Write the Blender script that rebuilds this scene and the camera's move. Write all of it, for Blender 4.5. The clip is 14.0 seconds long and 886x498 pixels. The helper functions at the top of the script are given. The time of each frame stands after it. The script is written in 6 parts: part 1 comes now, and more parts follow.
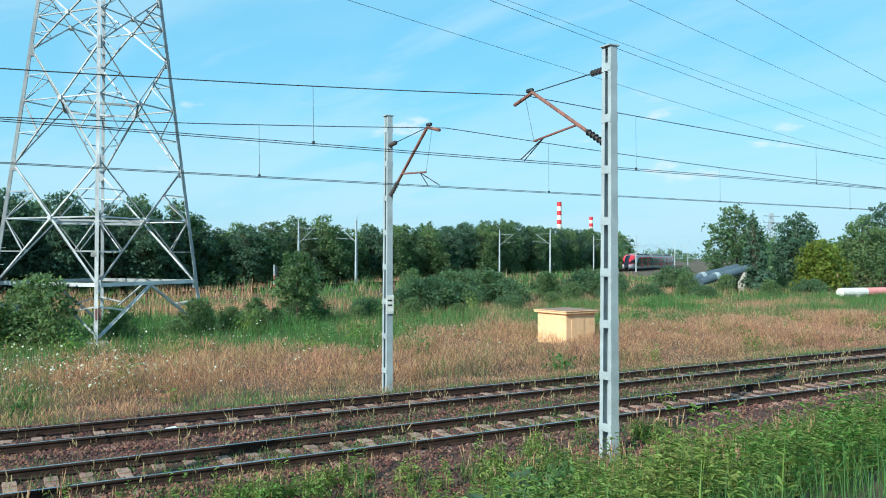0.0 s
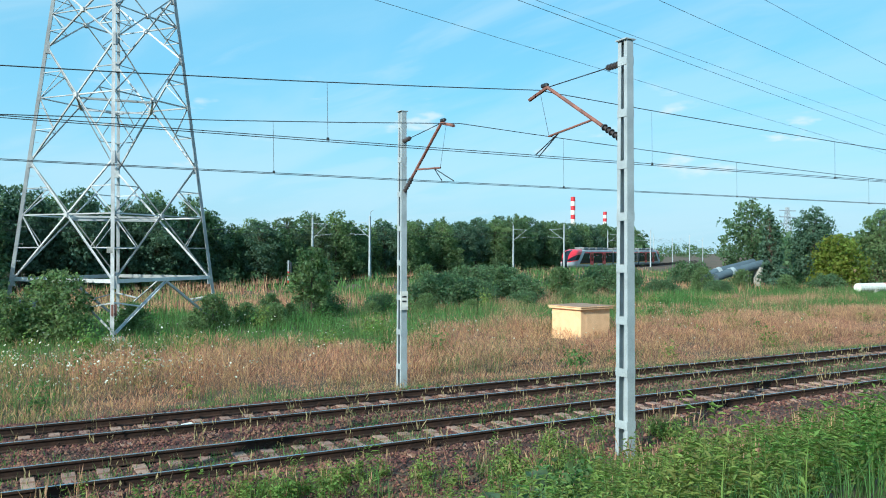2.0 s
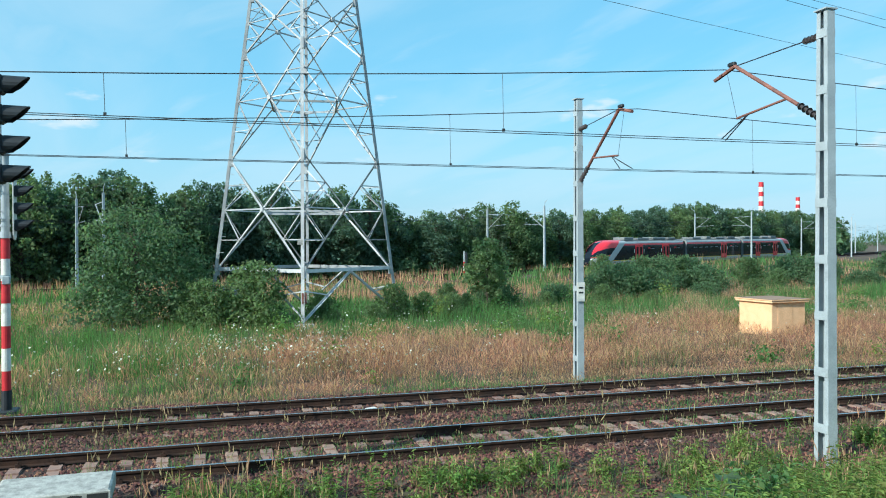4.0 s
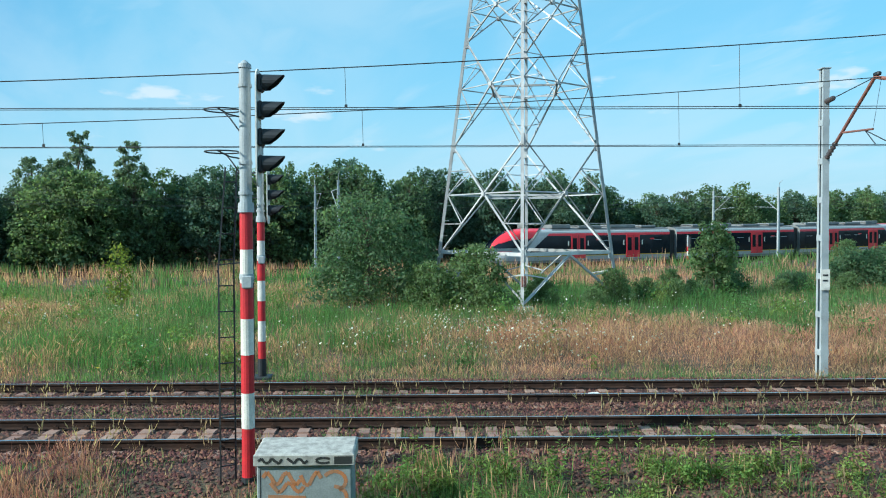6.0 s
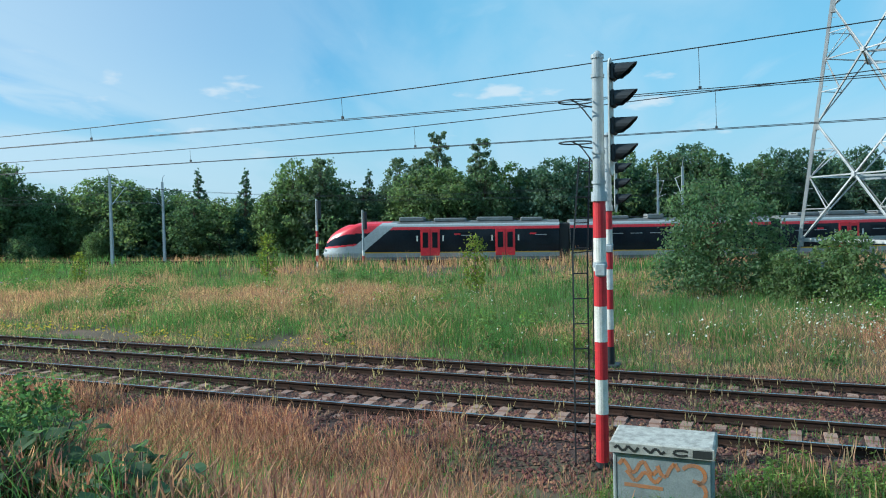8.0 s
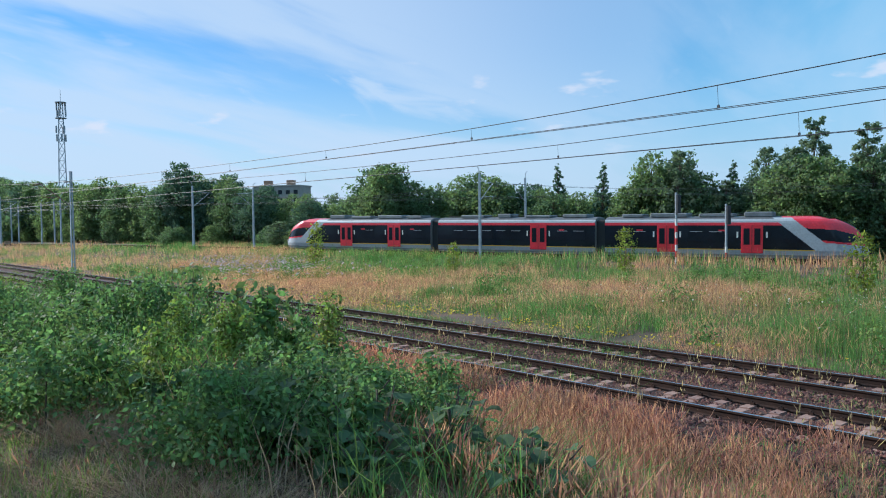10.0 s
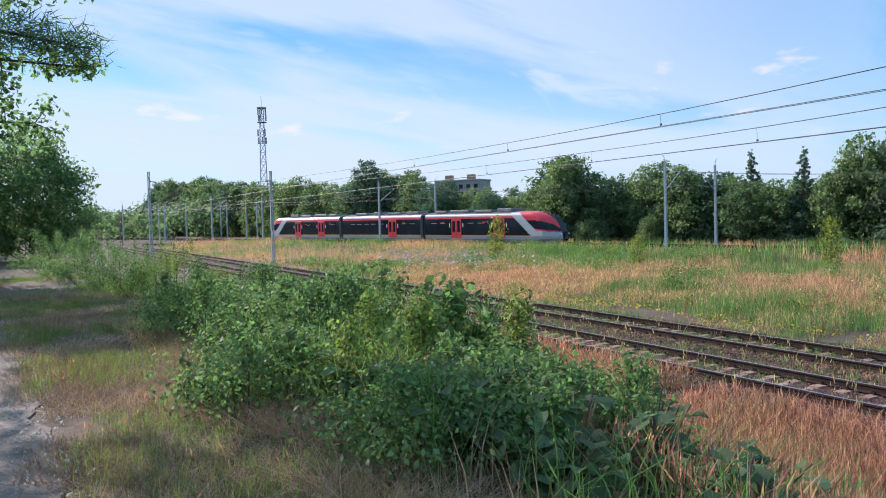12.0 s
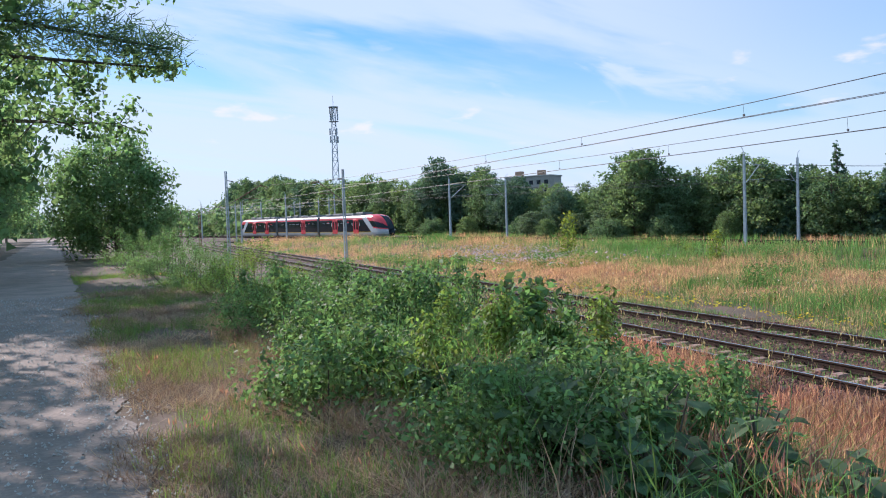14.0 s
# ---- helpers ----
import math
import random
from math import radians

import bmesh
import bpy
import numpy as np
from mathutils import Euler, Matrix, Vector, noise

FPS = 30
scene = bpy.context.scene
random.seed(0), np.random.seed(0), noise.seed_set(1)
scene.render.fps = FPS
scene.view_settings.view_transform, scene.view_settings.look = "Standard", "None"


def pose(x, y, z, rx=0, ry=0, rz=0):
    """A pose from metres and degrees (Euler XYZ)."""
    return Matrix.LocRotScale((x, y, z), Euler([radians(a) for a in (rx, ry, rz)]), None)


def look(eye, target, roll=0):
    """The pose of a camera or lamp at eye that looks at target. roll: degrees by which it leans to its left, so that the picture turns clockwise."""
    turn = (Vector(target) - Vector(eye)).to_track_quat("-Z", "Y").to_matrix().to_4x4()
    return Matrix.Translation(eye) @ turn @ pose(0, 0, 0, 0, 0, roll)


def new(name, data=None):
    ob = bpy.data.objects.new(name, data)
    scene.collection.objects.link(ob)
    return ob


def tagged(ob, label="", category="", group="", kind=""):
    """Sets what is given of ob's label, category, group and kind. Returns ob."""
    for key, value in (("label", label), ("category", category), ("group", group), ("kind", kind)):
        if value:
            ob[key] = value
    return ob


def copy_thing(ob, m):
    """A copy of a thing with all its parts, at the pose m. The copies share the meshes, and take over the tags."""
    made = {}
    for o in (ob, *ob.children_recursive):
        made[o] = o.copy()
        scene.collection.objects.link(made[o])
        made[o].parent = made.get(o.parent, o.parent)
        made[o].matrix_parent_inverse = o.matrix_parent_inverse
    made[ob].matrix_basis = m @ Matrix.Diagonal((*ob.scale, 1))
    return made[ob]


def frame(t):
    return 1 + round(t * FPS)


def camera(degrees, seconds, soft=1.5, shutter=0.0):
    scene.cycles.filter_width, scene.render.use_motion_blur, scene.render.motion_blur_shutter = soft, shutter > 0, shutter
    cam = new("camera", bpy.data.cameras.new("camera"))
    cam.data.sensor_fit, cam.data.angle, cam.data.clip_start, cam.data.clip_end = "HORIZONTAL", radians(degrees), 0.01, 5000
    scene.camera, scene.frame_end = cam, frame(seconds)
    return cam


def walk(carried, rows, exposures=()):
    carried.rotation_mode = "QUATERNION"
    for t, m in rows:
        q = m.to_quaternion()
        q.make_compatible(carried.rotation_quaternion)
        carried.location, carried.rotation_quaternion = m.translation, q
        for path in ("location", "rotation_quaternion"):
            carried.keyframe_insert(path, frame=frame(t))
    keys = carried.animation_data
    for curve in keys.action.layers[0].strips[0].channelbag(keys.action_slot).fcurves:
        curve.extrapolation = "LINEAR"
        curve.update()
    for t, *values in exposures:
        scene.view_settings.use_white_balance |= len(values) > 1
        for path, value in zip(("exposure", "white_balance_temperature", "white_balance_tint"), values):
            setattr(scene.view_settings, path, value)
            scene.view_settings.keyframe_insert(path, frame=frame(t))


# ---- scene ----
cam = camera(58.9, 14.0, soft=1.05)
PATH = [
    (0, (0.247, 0.126, 3.692), (1.251, 1.856, 3.714), 0.2),
    (0.5, (0.262, 0.163, 3.71), (1.266, 1.892, 3.73), 0.2),
    (1, (0.261, 0.17, 3.716), (1.266, 1.899, 3.737), 0.2),
    (1.5, (0.253, 0.179, 3.717), (1.258, 1.908, 3.735), 0.2),
    (2, (0.255, 0.197, 3.711), (1.229, 1.943, 3.721), 0.1),
    (2.5, (0.258, 0.213, 3.715), (1.159, 1.999, 3.706), 0.1),
    (2.7, (0.26, 0.218, 3.716), (1.126, 2.021, 3.703), 0.1),
    (4.8, (0.212, 0.312, 3.725), (0.567, 2.28, 3.705), -0.1),
    (5, (0.19, 0.312, 3.723), (0.493, 2.289, 3.699), 0.0),
    (5.5, (0.142, 0.299, 3.713), (0.315, 2.291, 3.677), 0.0),
    (6, (0.094, 0.302, 3.706), (0.122, 2.301, 3.653), -0.2),
    (6.5, (0.063, 0.304, 3.697), (-0.08, 2.297, 3.632), -0.3),
    (7, (0.026, 0.287, 3.69), (-0.308, 2.258, 3.622), -0.4),
    (7.5, (-0.023, 0.273, 3.694), (-0.587, 2.191, 3.625), -0.9),
    (8, (-0.096, 0.23, 3.695), (-0.898, 2.061, 3.625), -1.2),
    (8.5, (-0.174, 0.193, 3.717), (-1.177, 1.922, 3.644), -1.4),
    (9, (-0.239, 0.144, 3.719), (-1.424, 1.753, 3.643), -1.3),
    (9.2, (-0.267, 0.139, 3.717), (-1.525, 1.693, 3.643), -1.1),
    (11.5, (-0.691, 0.25, 3.698), (-2.439, 1.219, 3.626), -1.5),
    (12, (-0.754, 0.27, 3.696), (-2.52, 1.205, 3.618), -1.6),
    (12.5, (-0.803, 0.286, 3.695), (-2.599, 1.162, 3.61), -1.8),
    (13, (-0.852, 0.28, 3.696), (-2.676, 1.097, 3.612), -1.8),
    (13.5, (-0.899, 0.274, 3.693), (-2.74, 1.051, 3.611), -1.9),
    (14, (-0.951, 0.265, 3.692), (-2.793, 1.039, 3.611), -2.0),
]
EXPOSURES = [(0.0, 0.54, 5750, -4), (5.0, 0.50, 5750, -2), (7.0, 0.46, 5700, -2), (8.0, 0.34, 5620, -1), (9.0, 0.22, 5480, 3), (11.5, 0.50, 5920, 21), (14.0, 0.56, 6000, 22)]
walk(cam, [(t, look(eye, target, roll)) for t, eye, target, roll in PATH], EXPOSURES)

# ---- light ----
SUN_AZ = math.atan2(-0.92, -0.39)      # towards the sun, clockwise from +y
SUN_EL = radians(30)
sun = new("sun", bpy.data.lights.new("sun", "SUN"))
sun.data.energy, sun.data.angle, sun.data.color = 4.8, radians(0.6), (1.0, 0.90, 0.76)
sun_way = Vector((math.sin(SUN_AZ) * math.cos(SUN_EL), math.cos(SUN_AZ) * math.cos(SUN_EL), math.sin(SUN_EL)))
sun.matrix_world = look(sun_way * 100, (0, 0, 0))
world = bpy.data.worlds.new("sky")
scene.world = world
world.use_nodes = True


def build_sky():
    """Clear evening sky with thin streaky cloud."""
    nt = world.node_tree
    nt.nodes.clear()
    n, link = nt.nodes.new, nt.links.new
    sky = n("ShaderNodeTexSky")
    sky.sky_type, sky.sun_disc = "NISHITA", False
    sky.sun_elevation, sky.sun_rotation = SUN_EL, SUN_AZ
    sky.air_density, sky.dust_density, sky.ozone_density = 1.0, 0.12, 2.0
    co = n("ShaderNodeTexCoord")
    sep = n("ShaderNodeSeparateXYZ")
    link(co.outputs["Generated"], sep.inputs[0])
    up = n("ShaderNodeMath")
    up.operation = "MAXIMUM"
    link(sep.outputs["Z"], up.inputs[0])
    up.inputs[1].default_value = 0.0
    add = n("ShaderNodeMath")
    add.operation = "ADD"
    link(up.outputs[0], add.inputs[0])
    add.inputs[1].default_value = 0.16
    flat = []
    for axis in "XY":
        d = n("ShaderNodeMath")
        d.operation = "DIVIDE"
        link(sep.outputs[axis], d.inputs[0])
        link(add.outputs[0], d.inputs[1])
        flat.append(d)
    comb = n("ShaderNodeCombineXYZ")
    link(flat[0].outputs[0], comb.inputs[0])
    link(flat[1].outputs[0], comb.inputs[1])
    masks = []
    # long cirrus streaks, finer wisps
    for scale, detail, turn, stretch, lo, hi in ((0.42, 8, -15, 3.2, 0.38, 0.58), (1.2, 9, -24, 2.6, 0.50, 0.70)):
        swing = n("ShaderNodeMapping")
        swing.inputs["Rotation"].default_value = (0, 0, radians(turn))
        link(comb.outputs[0], swing.inputs[0])
        mp = n("ShaderNodeMapping")
        mp.inputs["Scale"].default_value = (stretch, 1, 1)
        link(swing.outputs[0], mp.inputs[0])
        tex = n("ShaderNodeTexNoise")
        tex.inputs["Scale"].default_value, tex.inputs["Detail"].default_value = scale, detail
        tex.inputs["Roughness"].default_value, tex.inputs["Distortion"].default_value = 0.52, 0.6
        link(mp.outputs[0], tex.inputs["Vector"])
        r = n("ShaderNodeMapRange")
        r.interpolation_type = "SMOOTHSTEP"
        r.inputs["From Min"].default_value, r.inputs["From Max"].default_value = lo, hi
        link(tex.outputs["Fac"], r.inputs["Value"])
        masks.append(r)

    def maths(op, a, b):
        m = n("ShaderNodeMath")
        m.operation = op
        for k, v in enumerate((a, b)):
            if isinstance(v, (int, float)):
                m.inputs[k].default_value = v
            else:
                link(v, m.inputs[k])
        return m.outputs[0]

    def ramp(value, lo, hi, a, b):
        r = n("ShaderNodeMapRange")
        r.interpolation_type = "SMOOTHSTEP"
        r.inputs["From Min"].default_value, r.inputs["From Max"].default_value = lo, hi
        r.inputs["To Min"].default_value, r.inputs["To Max"].default_value = a, b
        link(value, r.inputs["Value"])
        return r.outputs[0]

    def layer(fac, below, colour):
        m = n("ShaderNodeMix")
        m.data_type = "RGBA"
        link(fac, m.inputs[0])
        link(below, m.inputs[6])
        m.inputs[7].default_value = colour
        return m.outputs[2]
    # more cirrus towards the evening side, a thin even veil on the other
    thick = ramp(sep.outputs["X"], -0.86, -0.48, CLOUD, CLOUD * 0.42)
    streaks = maths("MULTIPLY", maths("MAXIMUM", masks[0].outputs[0], masks[1].outputs[0]), thick)
    veil = ramp(sep.outputs["X"], -0.78, -0.28, 0.0, VEIL)
    low = ramp(up.outputs[0], 0.0, 0.22, HAZE, 0.0)
    glow = maths("MULTIPLY", ramp(sep.outputs["X"], -0.90, -0.58, 0.34, 0.0), ramp(up.outputs[0], 0.10, 0.42, 1.0, 0.0))
    # small fair-weather puffs low over the horizon
    mp = n("ShaderNodeMapping")
    mp.inputs["Scale"].default_value = (11, 11, 34)
    link(co.outputs["Generated"], mp.inputs[0])
    tex = n("ShaderNodeTexNoise")
    tex.inputs["Scale"].default_value, tex.inputs["Detail"].default_value, tex.inputs["Roughness"].default_value = 1.0, 5, 0.5
    link(mp.outputs[0], tex.inputs["Vector"])
    band = maths("MULTIPLY", ramp(up.outputs[0], 0.07, 0.11, 0.0, 1.0), ramp(up.outputs[0], 0.15, 0.24, 1.0, 0.0))
    puffs = maths("MULTIPLY", ramp(tex.outputs["Fac"], 0.635, 0.75, 0.0, 0.75), band)
    hs = n("ShaderNodeHueSaturation")
    hs.inputs["Saturation"].default_value, hs.inputs["Value"].default_value = 1.6, 0.66
    link(sky.outputs[0], hs.inputs["Color"])
    c = layer(veil, hs.outputs[0], VEIL_COLOUR)
    c = layer(low, c, HAZE_COLOUR)
    c = layer(glow, c, CLOUD_COLOUR)
    c = layer(streaks, c, CLOUD_COLOUR)
    c = layer(puffs, c, PUFF_COLOUR)
    bg = n("ShaderNodeBackground")
    bg.inputs["Strength"].default_value = SKY
    link(c, bg.inputs["Color"])
    out = n("ShaderNodeOutputWorld")
    link(bg.outputs[0], out.inputs["Surface"])


SKY, CLOUD, CLOUD_COLOUR = 0.15, 0.80, (3.35, 3.95, 4.4, 1)
VEIL, VEIL_COLOUR = 0.62, (2.15, 3.95, 4.75, 1)
HAZE, HAZE_COLOUR = 0.85, (2.35, 3.3, 4.0, 1)
PUFF_COLOUR = (4.3, 4.3, 4.4, 1)
build_sky()


# ---- materials ----
def material(name, c1, c2=None, rough=0.8, metal=0.0, scale=3.0, fine=40.0, bump=0.2, vary=0.0, vary_by="object", leaf=0.0, coat=0.0, spec=0.5, stretch=(1, 1, 1)):
    """Two colours mixed by coarse noise, fine grain on top, bump, and a random lightness for each piece or island."""
    m = bpy.data.materials.new(name)
    m.use_nodes = True
    nt = m.node_tree
    n, link = nt.nodes.new, nt.links.new
    b = nt.nodes["Principled BSDF"]
    b.inputs["Roughness"].default_value, b.inputs["Metallic"].default_value = rough, metal
    b.inputs["Specular IOR Level"].default_value = spec
    if coat:
        b.inputs["Coat Weight"].default_value, b.inputs["Coat Roughness"].default_value = coat, 0.12
    c2 = c2 or tuple(v * 0.8 for v in c1)
    co = n("ShaderNodeTexCoord")
    mp = n("ShaderNodeMapping")
    mp.inputs["Scale"].default_value = stretch
    link(co.outputs["Object"], mp.inputs[0])
    big = n("ShaderNodeTexNoise")
    big.inputs["Scale"].default_value, big.inputs["Detail"].default_value = scale, 5
    link(mp.outputs[0], big.inputs["Vector"])
    small = n("ShaderNodeTexNoise")
    small.inputs["Scale"].default_value, small.inputs["Detail"].default_value = fine, 3
    link(mp.outputs[0], small.inputs["Vector"])
    ramp = n("ShaderNodeMapRange")
    ramp.inputs["From Min"].default_value, ramp.inputs["From Max"].default_value = 0.35, 0.65
    link(big.outputs["Fac"], ramp.inputs["Value"])
    mix = n("ShaderNodeMix")
    mix.data_type = "RGBA"
    mix.inputs[6].default_value, mix.inputs[7].default_value = (*c1, 1), (*c2, 1)
    link(ramp.outputs[0], mix.inputs[0])
    colour = mix.outputs[2]
    hsv = n("ShaderNodeHueSaturation")
    grain = n("ShaderNodeMapRange")
    grain.inputs["From Min"].default_value, grain.inputs["From Max"].default_value = 0.3, 0.7
    grain.inputs["To Min"].default_value, grain.inputs["To Max"].default_value = 0.86, 1.12
    link(small.outputs["Fac"], grain.inputs["Value"])
    value = grain.outputs[0]
    if vary:
        src = n("ShaderNodeObjectInfo") if vary_by == "object" else n("ShaderNodeNewGeometry")
        rnd = src.outputs["Random"] if vary_by == "object" else src.outputs["Random Per Island"]
        r2 = n("ShaderNodeMapRange")
        r2.inputs["To Min"].default_value, r2.inputs["To Max"].default_value = 1 - vary, 1 + vary
        link(rnd, r2.inputs["Value"])
        mul = n("ShaderNodeMath")
        mul.operation = "MULTIPLY"
        link(value, mul.inputs[0])
        link(r2.outputs[0], mul.inputs[1])
        value = mul.outputs[0]
        r3 = n("ShaderNodeMapRange")
        r3.inputs["To Min"].default_value, r3.inputs["To Max"].default_value = 0.5 - vary * 0.05, 0.5 + vary * 0.05
        link(rnd, r3.inputs["Value"])
        link(r3.outputs[0], hsv.inputs["Hue"])
    link(colour, hsv.inputs["Color"])
    link(value, hsv.inputs["Value"])
    link(hsv.outputs[0], b.inputs["Base Color"])
    if bump:
        bp = n("ShaderNodeBump")
        bp.inputs["Strength"].default_value, bp.inputs["Distance"].default_value = bump, 0.02
        link(small.outputs["Fac"], bp.inputs["Height"])
        link(bp.outputs[0], b.inputs["Normal"])
    if leaf:
        tr = n("ShaderNodeBsdfTranslucent")
        warm = n("ShaderNodeMix")
        warm.data_type, warm.blend_type = "RGBA", "MULTIPLY"
        warm.inputs[0].default_value = 1.0
        warm.inputs[7].default_value = (1.4, 1.5, 1.0, 1)
        link(hsv.outputs[0], warm.inputs[6])
        link(warm.outputs[2], tr.inputs["Color"])
        ms = n("ShaderNodeMixShader")
        ms.inputs[0].default_value = leaf
        link(b.outputs[0], ms.inputs[1])
        link(tr.outputs[0], ms.inputs[2])
        link(ms.outputs[0], nt.nodes["Material Output"].inputs["Surface"])
    return m


M_SOIL = material("soil_and_turf", (0.065, 0.055, 0.032), (0.13, 0.085, 0.06), 0.95, scale=0.5, fine=9, bump=0.6)
M_PATH = material("dusty_track", (0.275, 0.215, 0.185), (0.185, 0.15, 0.132), 0.95, scale=1.6, fine=24, bump=0.9)
M_BED = material("ballast_bed", (0.07, 0.038, 0.032), (0.05, 0.03, 0.026), 0.95, scale=1.5, fine=26, bump=1.0)
M_STONE = material("ballast_stone", (0.17, 0.062, 0.05), (0.092, 0.042, 0.036), 0.9, scale=0.7, fine=60, bump=0.2, vary=0.75, vary_by="island")
M_SLEEPER = material("concrete_sleeper", (0.35, 0.225, 0.185), (0.24, 0.155, 0.13), 0.9, scale=4, fine=60, bump=0.3, vary=0.16)
M_RUST = material("rusty_rail_steel", (0.055, 0.032, 0.025), (0.03, 0.021, 0.019), 0.92, scale=6, fine=80, bump=0.3, spec=0.15)
M_SHINE = material("worn_rail_head", (0.52, 0.53, 0.55), (0.36, 0.36, 0.36), 0.26, 0.9, scale=2, fine=50, bump=0.02, stretch=(0.3, 6, 1))
M_GREY = material("grey_painted_steel", (0.37, 0.425, 0.465), (0.29, 0.335, 0.37), 0.5, scale=2.5, fine=50, bump=0.1)
M_GALV = material("galvanised_lattice_steel", (0.50, 0.52, 0.54), (0.36, 0.37, 0.39), 0.5, 0.15, scale=1.2, fine=30, bump=0.1, vary=0.3)
M_RUSTARM = material("rusted_cantilever_tube", (0.25, 0.105, 0.08), (0.155, 0.075, 0.065), 0.8, scale=5, fine=60, bump=0.3)
M_DARK = material("blackened_steel", (0.022, 0.028, 0.036), (0.015, 0.018, 0.024), 0.55, scale=5, fine=60, bump=0.1)
M_WIRE = material("weathered_copper_wire", (0.035, 0.04, 0.045), None, 0.6, scale=1, fine=10, bump=0)
M_BROWN = material("brown_porcelain", (0.075, 0.065, 0.068), None, 0.3, scale=8, fine=60, bump=0.05)
M_RED = material("red_enamel", (0.55, 0.022, 0.035), (0.42, 0.02, 0.03), 0.5, scale=5, fine=40, bump=0.15)
M_WHITE = material("chipped_white_paint", (0.74, 0.74, 0.71), (0.60, 0.60, 0.57), 0.6, scale=6, fine=50, bump=0.2)
M_CONC = material("weathered_concrete", (0.42, 0.41, 0.39), (0.30, 0.29, 0.27), 0.92, scale=3, fine=50, bump=0.5)
M_CAB = material("grey_cabinet_paint", (0.27, 0.31, 0.33), (0.19, 0.22, 0.24), 0.75, scale=5, fine=45, bump=0.2)
M_LID = material("pale_cabinet_lid", (0.46, 0.46, 0.44), (0.27, 0.27, 0.26), 0.9, scale=9, fine=40, bump=0.3)
M_ORANGE = material("orange_spray_paint", (0.46, 0.18, 0.07), (0.33, 0.18, 0.11), 0.7, scale=8, fine=60, bump=0.1)
M_GREENP = material("green_spray_paint", (0.02, 0.30, 0.11), None, 0.6, scale=8, fine=60, bump=0.1)
M_BLACKP = material("black_spray_paint", (0.03, 0.033, 0.036), None, 0.6, scale=8, fine=60, bump=0.1)
M_CREAM = material("peach_render", (0.80, 0.51, 0.30), (0.72, 0.44, 0.25), 0.9, scale=3, fine=40, bump=0.3)
M_HUTROOF = material("brown_sheet_roof", (0.32, 0.20, 0.13), (0.25, 0.16, 0.11), 0.7, scale=3, fine=40, bump=0.2)
M_BARK = material("grey_brown_bark", (0.12, 0.095, 0.07), (0.07, 0.055, 0.04), 0.95, scale=4, fine=25, bump=0.8, stretch=(1, 1, 0.25))
M_STRAW = material("dry_reddish_grass", (0.50, 0.25, 0.195), (0.46, 0.285, 0.19), 0.9, scale=0.35, fine=3, bump=0, vary=0.5, vary_by="island", leaf=0.56)
M_PINKDRY = material("pinkish_dry_grass", (0.44, 0.195, 0.165), (0.36, 0.20, 0.155), 0.9, scale=0.6, fine=4, bump=0, vary=0.5, vary_by="island", leaf=0.5)
M_GOLD = material("pale_straw_grass", (0.41, 0.285, 0.19), (0.32, 0.265, 0.155), 0.9, scale=0.3, fine=3, bump=0, vary=0.35, vary_by="island", leaf=0.56)
M_DEAD = material("dead_brown_stems", (0.48, 0.32, 0.235), (0.28, 0.175, 0.125), 0.95, scale=0.8, fine=6, bump=0, vary=0.5, vary_by="island", leaf=0.2)
M_GRASS = material("green_grass", (0.095, 0.195, 0.058), (0.145, 0.225, 0.085), 0.85, scale=0.22, fine=3, bump=0, vary=0.55, vary_by="island", leaf=0.56)
M_WEED = material("fresh_weed_leaves", (0.13, 0.215, 0.05), (0.215, 0.255, 0.07), 0.7, scale=0.8, fine=6, bump=0, vary=0.55, vary_by="island", leaf=0.45)
M_BRAMBLE = material("bramble_leaves", (0.11, 0.19, 0.075), (0.16, 0.24, 0.10), 0.55, scale=1.2, fine=6, bump=0, vary=0.5, vary_by="island", leaf=0.45, spec=0.2)
M_LEAF = [material("dark_tree_leaves", (0.098, 0.162, 0.092), (0.14, 0.20, 0.106), 0.65, scale=0.35, fine=3, bump=0, vary=0.4, vary_by="island", leaf=0.52, spec=0.2),
          material("mid_green_leaves", (0.135, 0.20, 0.10), (0.18, 0.24, 0.115), 0.65, scale=0.4, fine=3, bump=0, vary=0.4, vary_by="island", leaf=0.54, spec=0.2),
          material("silvery_leaves", (0.16, 0.21, 0.15), (0.11, 0.16, 0.10), 0.65, scale=0.4, fine=3, bump=0, vary=0.35, vary_by="island", leaf=0.52, spec=0.2),
          material("yellow_green_leaves", (0.22, 0.25, 0.05), (0.15, 0.20, 0.045), 0.65, scale=0.5, fine=3, bump=0, vary=0.4, vary_by="island", leaf=0.54, spec=0.2),
          material("pine_needles", (0.078, 0.14, 0.10), (0.108, 0.172, 0.116), 0.7, scale=0.5, fine=3, bump=0, vary=0.4, vary_by="island", leaf=0.42, spec=0.2)]
M_MAPLE = material("sunlit_maple_leaves", (0.125, 0.21, 0.105), (0.165, 0.245, 0.12), 0.65, scale=0.8, fine=4, bump=0, vary=0.4, vary_by="island", leaf=0.6, spec=0.2)
M_UMBEL = material("white_flower_heads", (0.80, 0.80, 0.72), None, 0.9, scale=4, fine=30, bump=0, vary=0.15, vary_by="island", leaf=0.2)
M_LILAC = material("pale_lilac_flower_heads", (0.55, 0.42, 0.48), None, 0.9, scale=4, fine=30, bump=0, vary=0.2, vary_by="island", leaf=0.2)
M_YELLOW = material("yellow_flower_heads", (0.72, 0.55, 0.08), None, 0.9, scale=4, fine=30, bump=0, vary=0.15, vary_by="island", leaf=0.2)
